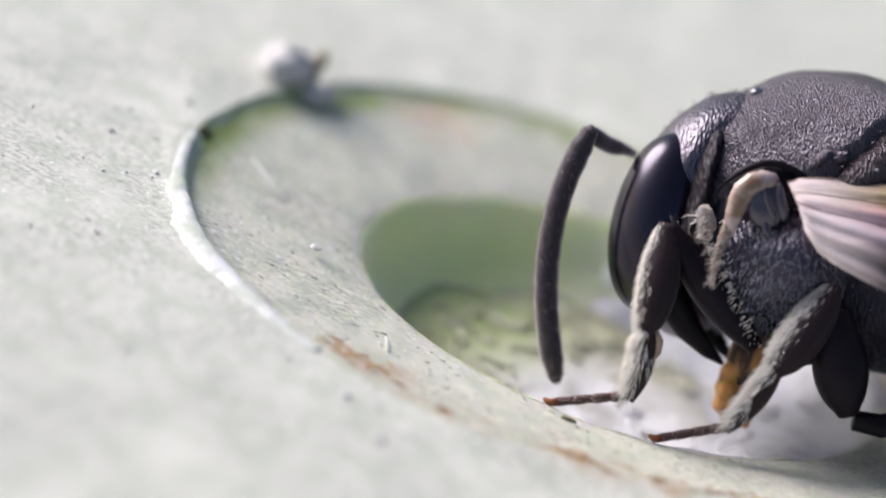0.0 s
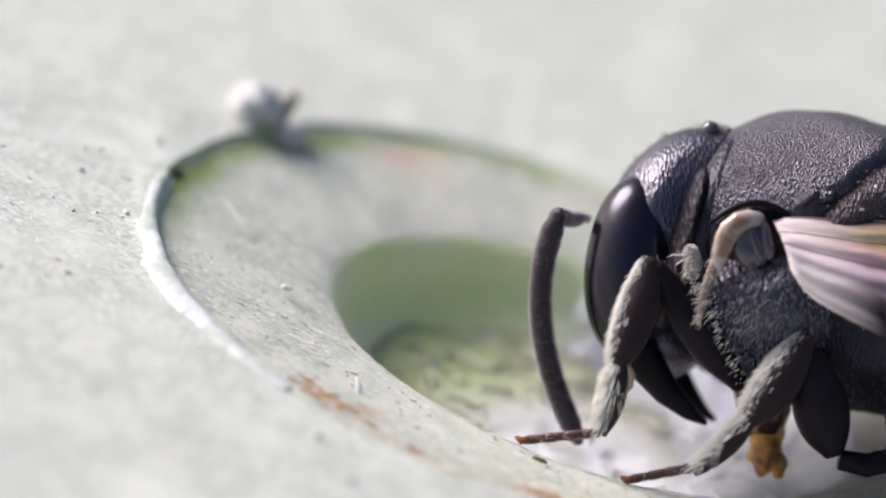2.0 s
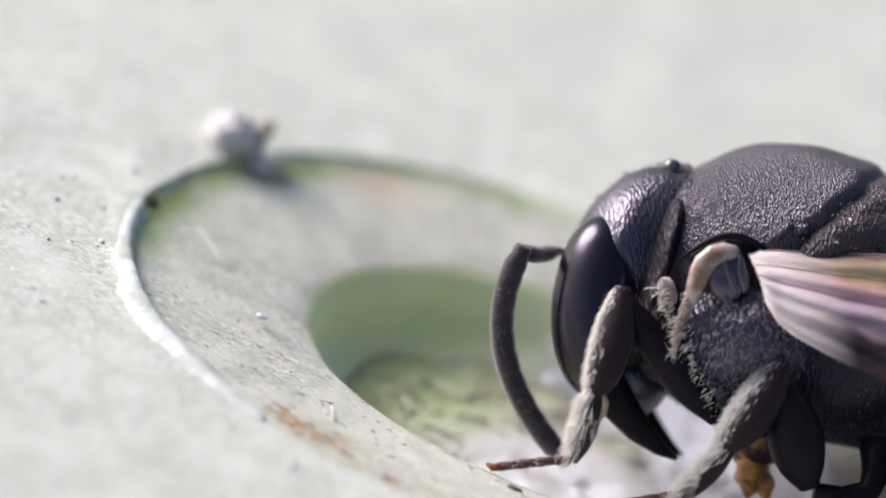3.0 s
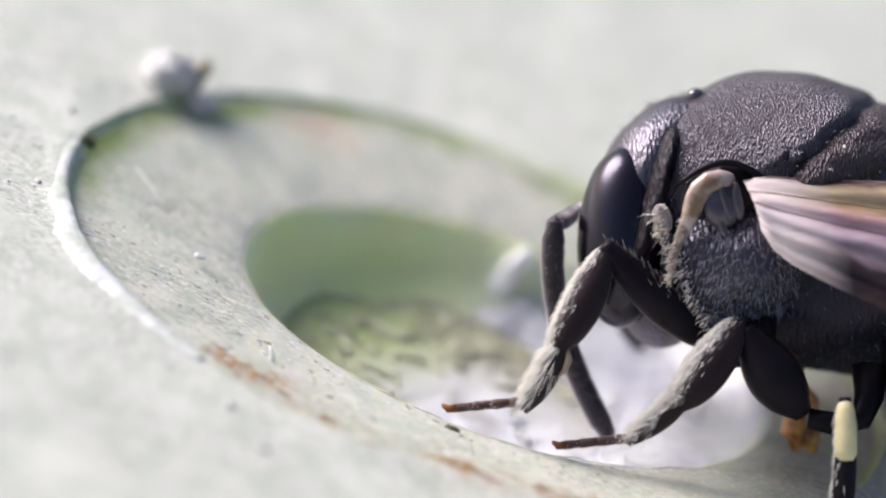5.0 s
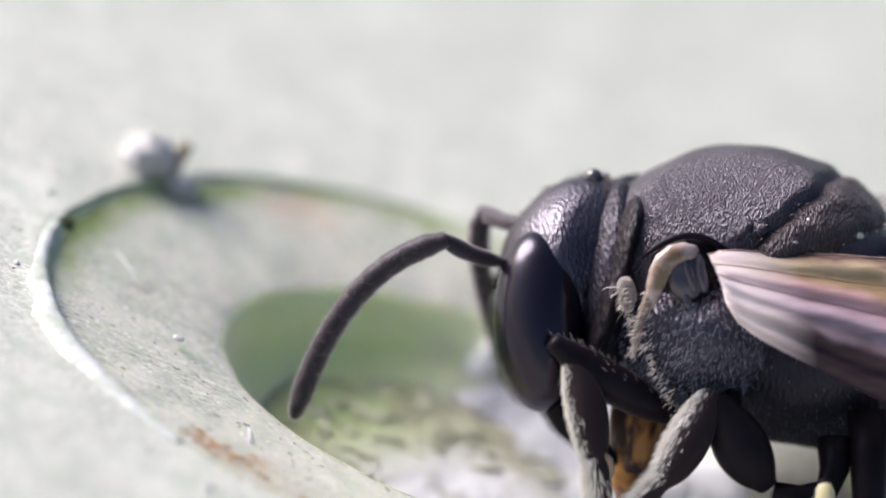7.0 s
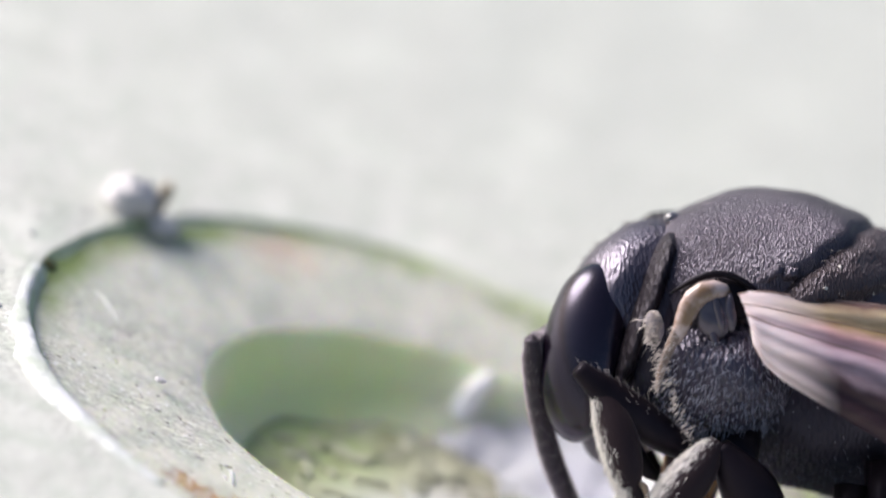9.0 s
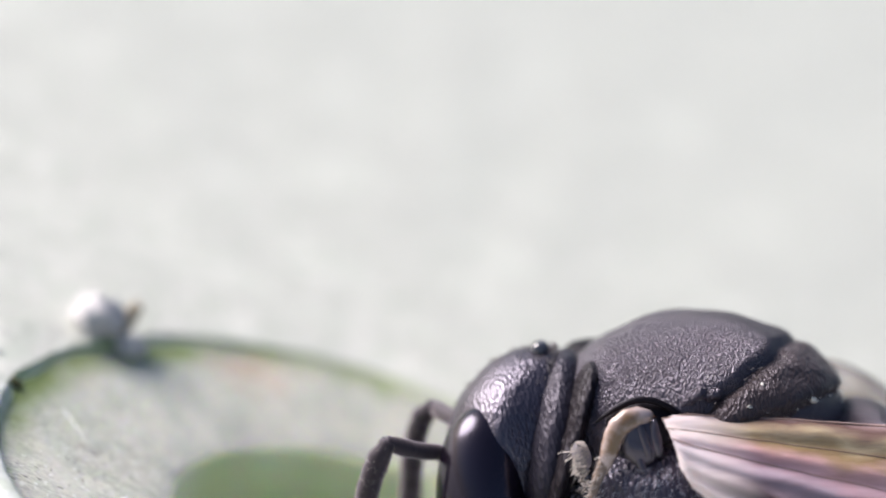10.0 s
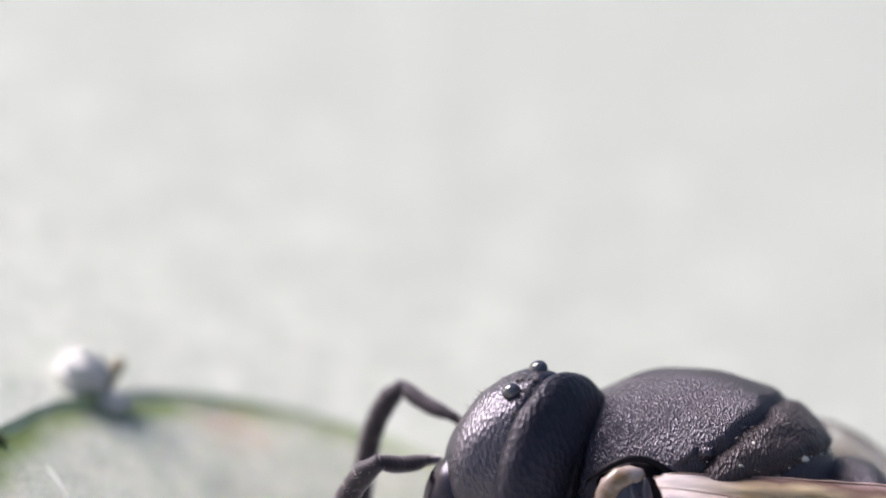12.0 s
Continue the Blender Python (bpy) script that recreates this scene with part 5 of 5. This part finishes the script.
    key_leg(middle, MID_LEN, (150, -215, -400),
    [(0, (124, -250, -178.7), (23.7, -255, -316.1), (-55.9, -245, -416.4), (-168.7, -230, -436.4)),
     (0.3, (102.6, -250, -196.9), (10.3, -255, -331.2), (-56.9, -245, -420.6), (-178.3, -230, -436.6)),
     (0.5, (82, -250, -213.1), (-13.6, -255, -350.6), (-79, -245, -436.6), (-206.3, -230, -450)),
     (0.8, (82.4, -250, -202.9), (-11.2, -255, -333.8), (-86.4, -245, -412), (-202.2, -230, -424.8)),
     (1, (79.9, -250, -204.5), (-16, -255, -342), (-100.5, -245, -423.2), (-208.6, -230, -435.5)),
     (1.2, (85.1, -250, -206), (-15.5, -255, -341.5), (-100.8, -245, -426), (-210.8, -230, -441.4)),
     (1.5, (95, -250, -204.5), (-10.3, -255, -332.4), (-94.8, -245, -418.3), (-207.7, -230, -438.3)),
     (1.7, (98.6, -250, -200), (-0.9, -255, -331.7), (-83.9, -245, -417.7), (-196.8, -230, -438.8)),
     (2, (100, -250, -193.2), (4, -255, -330.6), (-80.6, -245, -416.5), (-193.6, -230, -439.3)),
     (2.2, (111.7, -250, -188), (18, -255, -322.8), (-66.8, -245, -411.9), (-181.7, -230, -433.5)),
     (2.5, (124.9, -250, -181.8), (28.7, -255, -314.5), (-60.7, -245, -409.8), (-178.5, -230, -429.7)),
     (2.7, (115.3, -250, -179.8), (19, -255, -322), (-70.5, -245, -407.8), (-183.5, -230, -427.6))] +
    [(4.3, (83.9, -250, -213.7), (-7.8, -255, -337), (-92.7, -245, -437.2), (-215.5, -230, -439.9)),
     (4.5, (76.1, -250, -213.6), (-20.4, -255, -337.1), (-105.3, -245, -427.8), (-232.9, -230, -438)),
     (4.8, (50.4, -250, -229.2), (-43.2, -255, -351), (-136, -245, -437), (-266.7, -230, -450)),
     (5, (36.8, -250, -238), (-50.2, -255, -356.8), (-144.7, -245, -438.2), (-277.3, -230, -453.1)),
     (5.2, (42.4, -250, -235.2), (-46.9, -255, -357.4), (-145.1, -245, -443.7), (-273.9, -230, -459.4)),
     (5.5, (55.2, -250, -228.4), (-31.8, -255, -352.1), (-131.1, -245, -442.9), (-254.2, -230, -459.8)),
     (5.8, (65.4, -250, -218.8), (-30, -255, -345.4), (-119, -245, -434.1), (-247.8, -230, -452.7)),
     (6, (79.4, -250, -216), (-12.4, -255, -349.1), (-87.8, -245, -439.9), (-220.4, -230, -459.6)),
     (6.2, (67.9, -250, -222.8), (-35.1, -255, -364.2), (-119.2, -245, -456.9), (-249.9, -230, -475.4)),
     (6.5, (68.5, -250, -227.7), (-28.3, -255, -374.9), (-108.6, -245, -465.5), (-236.3, -230, -482.3)),
     (6.8, (50.5, -250, -232.6), (-40.1, -255, -372.5), (-129.4, -245, -461.1), (-260, -230, -479.6)),
     (7, (49, -250, -234.2), (-24, -255, -367.1), (-109, -245, -452.9), (-241.5, -230, -472.5)),
     (7.2, (58.7, -250, -231.4), (-9.4, -255, -364.3), (-99.3, -245, -450.1), (-231.7, -230, -469.6))] +
    [(8.8, (18.3, -250, -258.6), (-72.1, -255, -386.7), (-162.4, -245, -472.4), (-293.8, -230, -494.1)),
     (9, (24.3, -250, -255.2), (-64.3, -255, -380.1), (-157.8, -245, -467.6), (-293.2, -230, -496.6)),
     (9.2, (29.1, -250, -252.4), (-55.3, -255, -378.2), (-147.8, -245, -468.6), (-283.3, -230, -496.4)),
     (9.5, (34.3, -250, -248), (-44.2, -255, -373.5), (-135.5, -245, -466.5), (-271.5, -230, -490.6)),
     (9.8, (27.3, -250, -246.4), (-53.1, -255, -366.3), (-145.8, -245, -453.9), (-282.2, -230, -473.1)),
     (10, (25.9, -250, -248.1), (-56.7, -255, -370.2), (-151, -245, -459.4), (-287.4, -230, -478.6)),
     (10.2, (23.2, -250, -248.3), (-62.8, -255, -370.6), (-159.6, -245, -460), (-295.9, -230, -479)),
     (10.5, (25.5, -250, -247.9), (-57.2, -255, -369.7), (-151.5, -245, -458.7), (-287.6, -230, -477.7)),
     (11, (25.3, -250, -247.3), (-57.3, -255, -368.8), (-151.5, -245, -457.6), (-287.6, -230, -476.6)),
     (11.5, (25.4, -250, -247.2), (-57.2, -255, -368.6), (-151.3, -245, -457.3), (-287.3, -230, -476.3)),
     (12, (25.5, -250, -247.3), (-57.1, -255, -368.7), (-151.2, -245, -457.4), (-287.2, -230, -476.3))])
    lick = (
    [(0, (-32, -60, -393.5)),
     (0.5, (-20, -60, -384.2)),
     (1, (96.5, -60, -425.2)),
     (1.5, (97.3, -60, -415.3)),
     (2, (52.2, -60, -413.5)),
     (2.5, (67.6, -60, -411.8)),
     (2.7, (67.5, -60, -390))] +
    [(4.3, (165.7, -60, -425.3)),
     (4.5, (173.3, -60, -430.5)),
     (5, (169.9, -60, -441)),
     (5.5, (123.3, -60, -420.8)),
     (6, (51.8, -60, -432.2)),
     (6.5, (20.6, -60, -443.1)),
     (7, (-73.3, -60, -405.7)),
     (7.2, (-83.6, -60, -392.7))] +
    [(8.8, (-7.8, -60, -363.1)),
     (9, (0.5, -60, -360)),
     (9.5, (-18.6, -60, -361.7)),
     (10, (-22.3, -60, -360)),
     (10.5, (-22, -60, -359.4)),
     (11, (-21.8, -60, -359.3)),
     (11.5, (-22.1, -60, -359.1)),
     (12, (-22.2, -60, -358.8))])
    heads = {row[0]: row for row in nod}
    sheath_rows = []
    for t, tip in lick:
        h = heads[t]
        root = Vector((h[1] + 100, -30, h[3] - 140))
        d = Vector(tip) - root
        z = -d.normalized()
        y = (Vector((0, 1, 0)) - z * z.y).normalized()
        m = Matrix((y.cross(z), y, z)).transposed().to_4x4()
        m.translation = root * U
        sheath_rows.append((t, m))
    walk(tongue_sheath, sheath_rows)
    walk(tongue, [(t, pose(*(Vector(tip) * U))) for t, tip in lick])
    # the hind foot stays where it stands while the body sways
    still = []
    for t, x, y, z, turn in body:
        knee, foot = Vector((866 - x, -300 - y, -234 - z)), Vector((860 - x, -285 - y, -442 - z))
        still.append((t, pose(0, 0, 0, 0, -turn, 0) @ aim(knee, foot)))
    walk(hind, still)


motions()
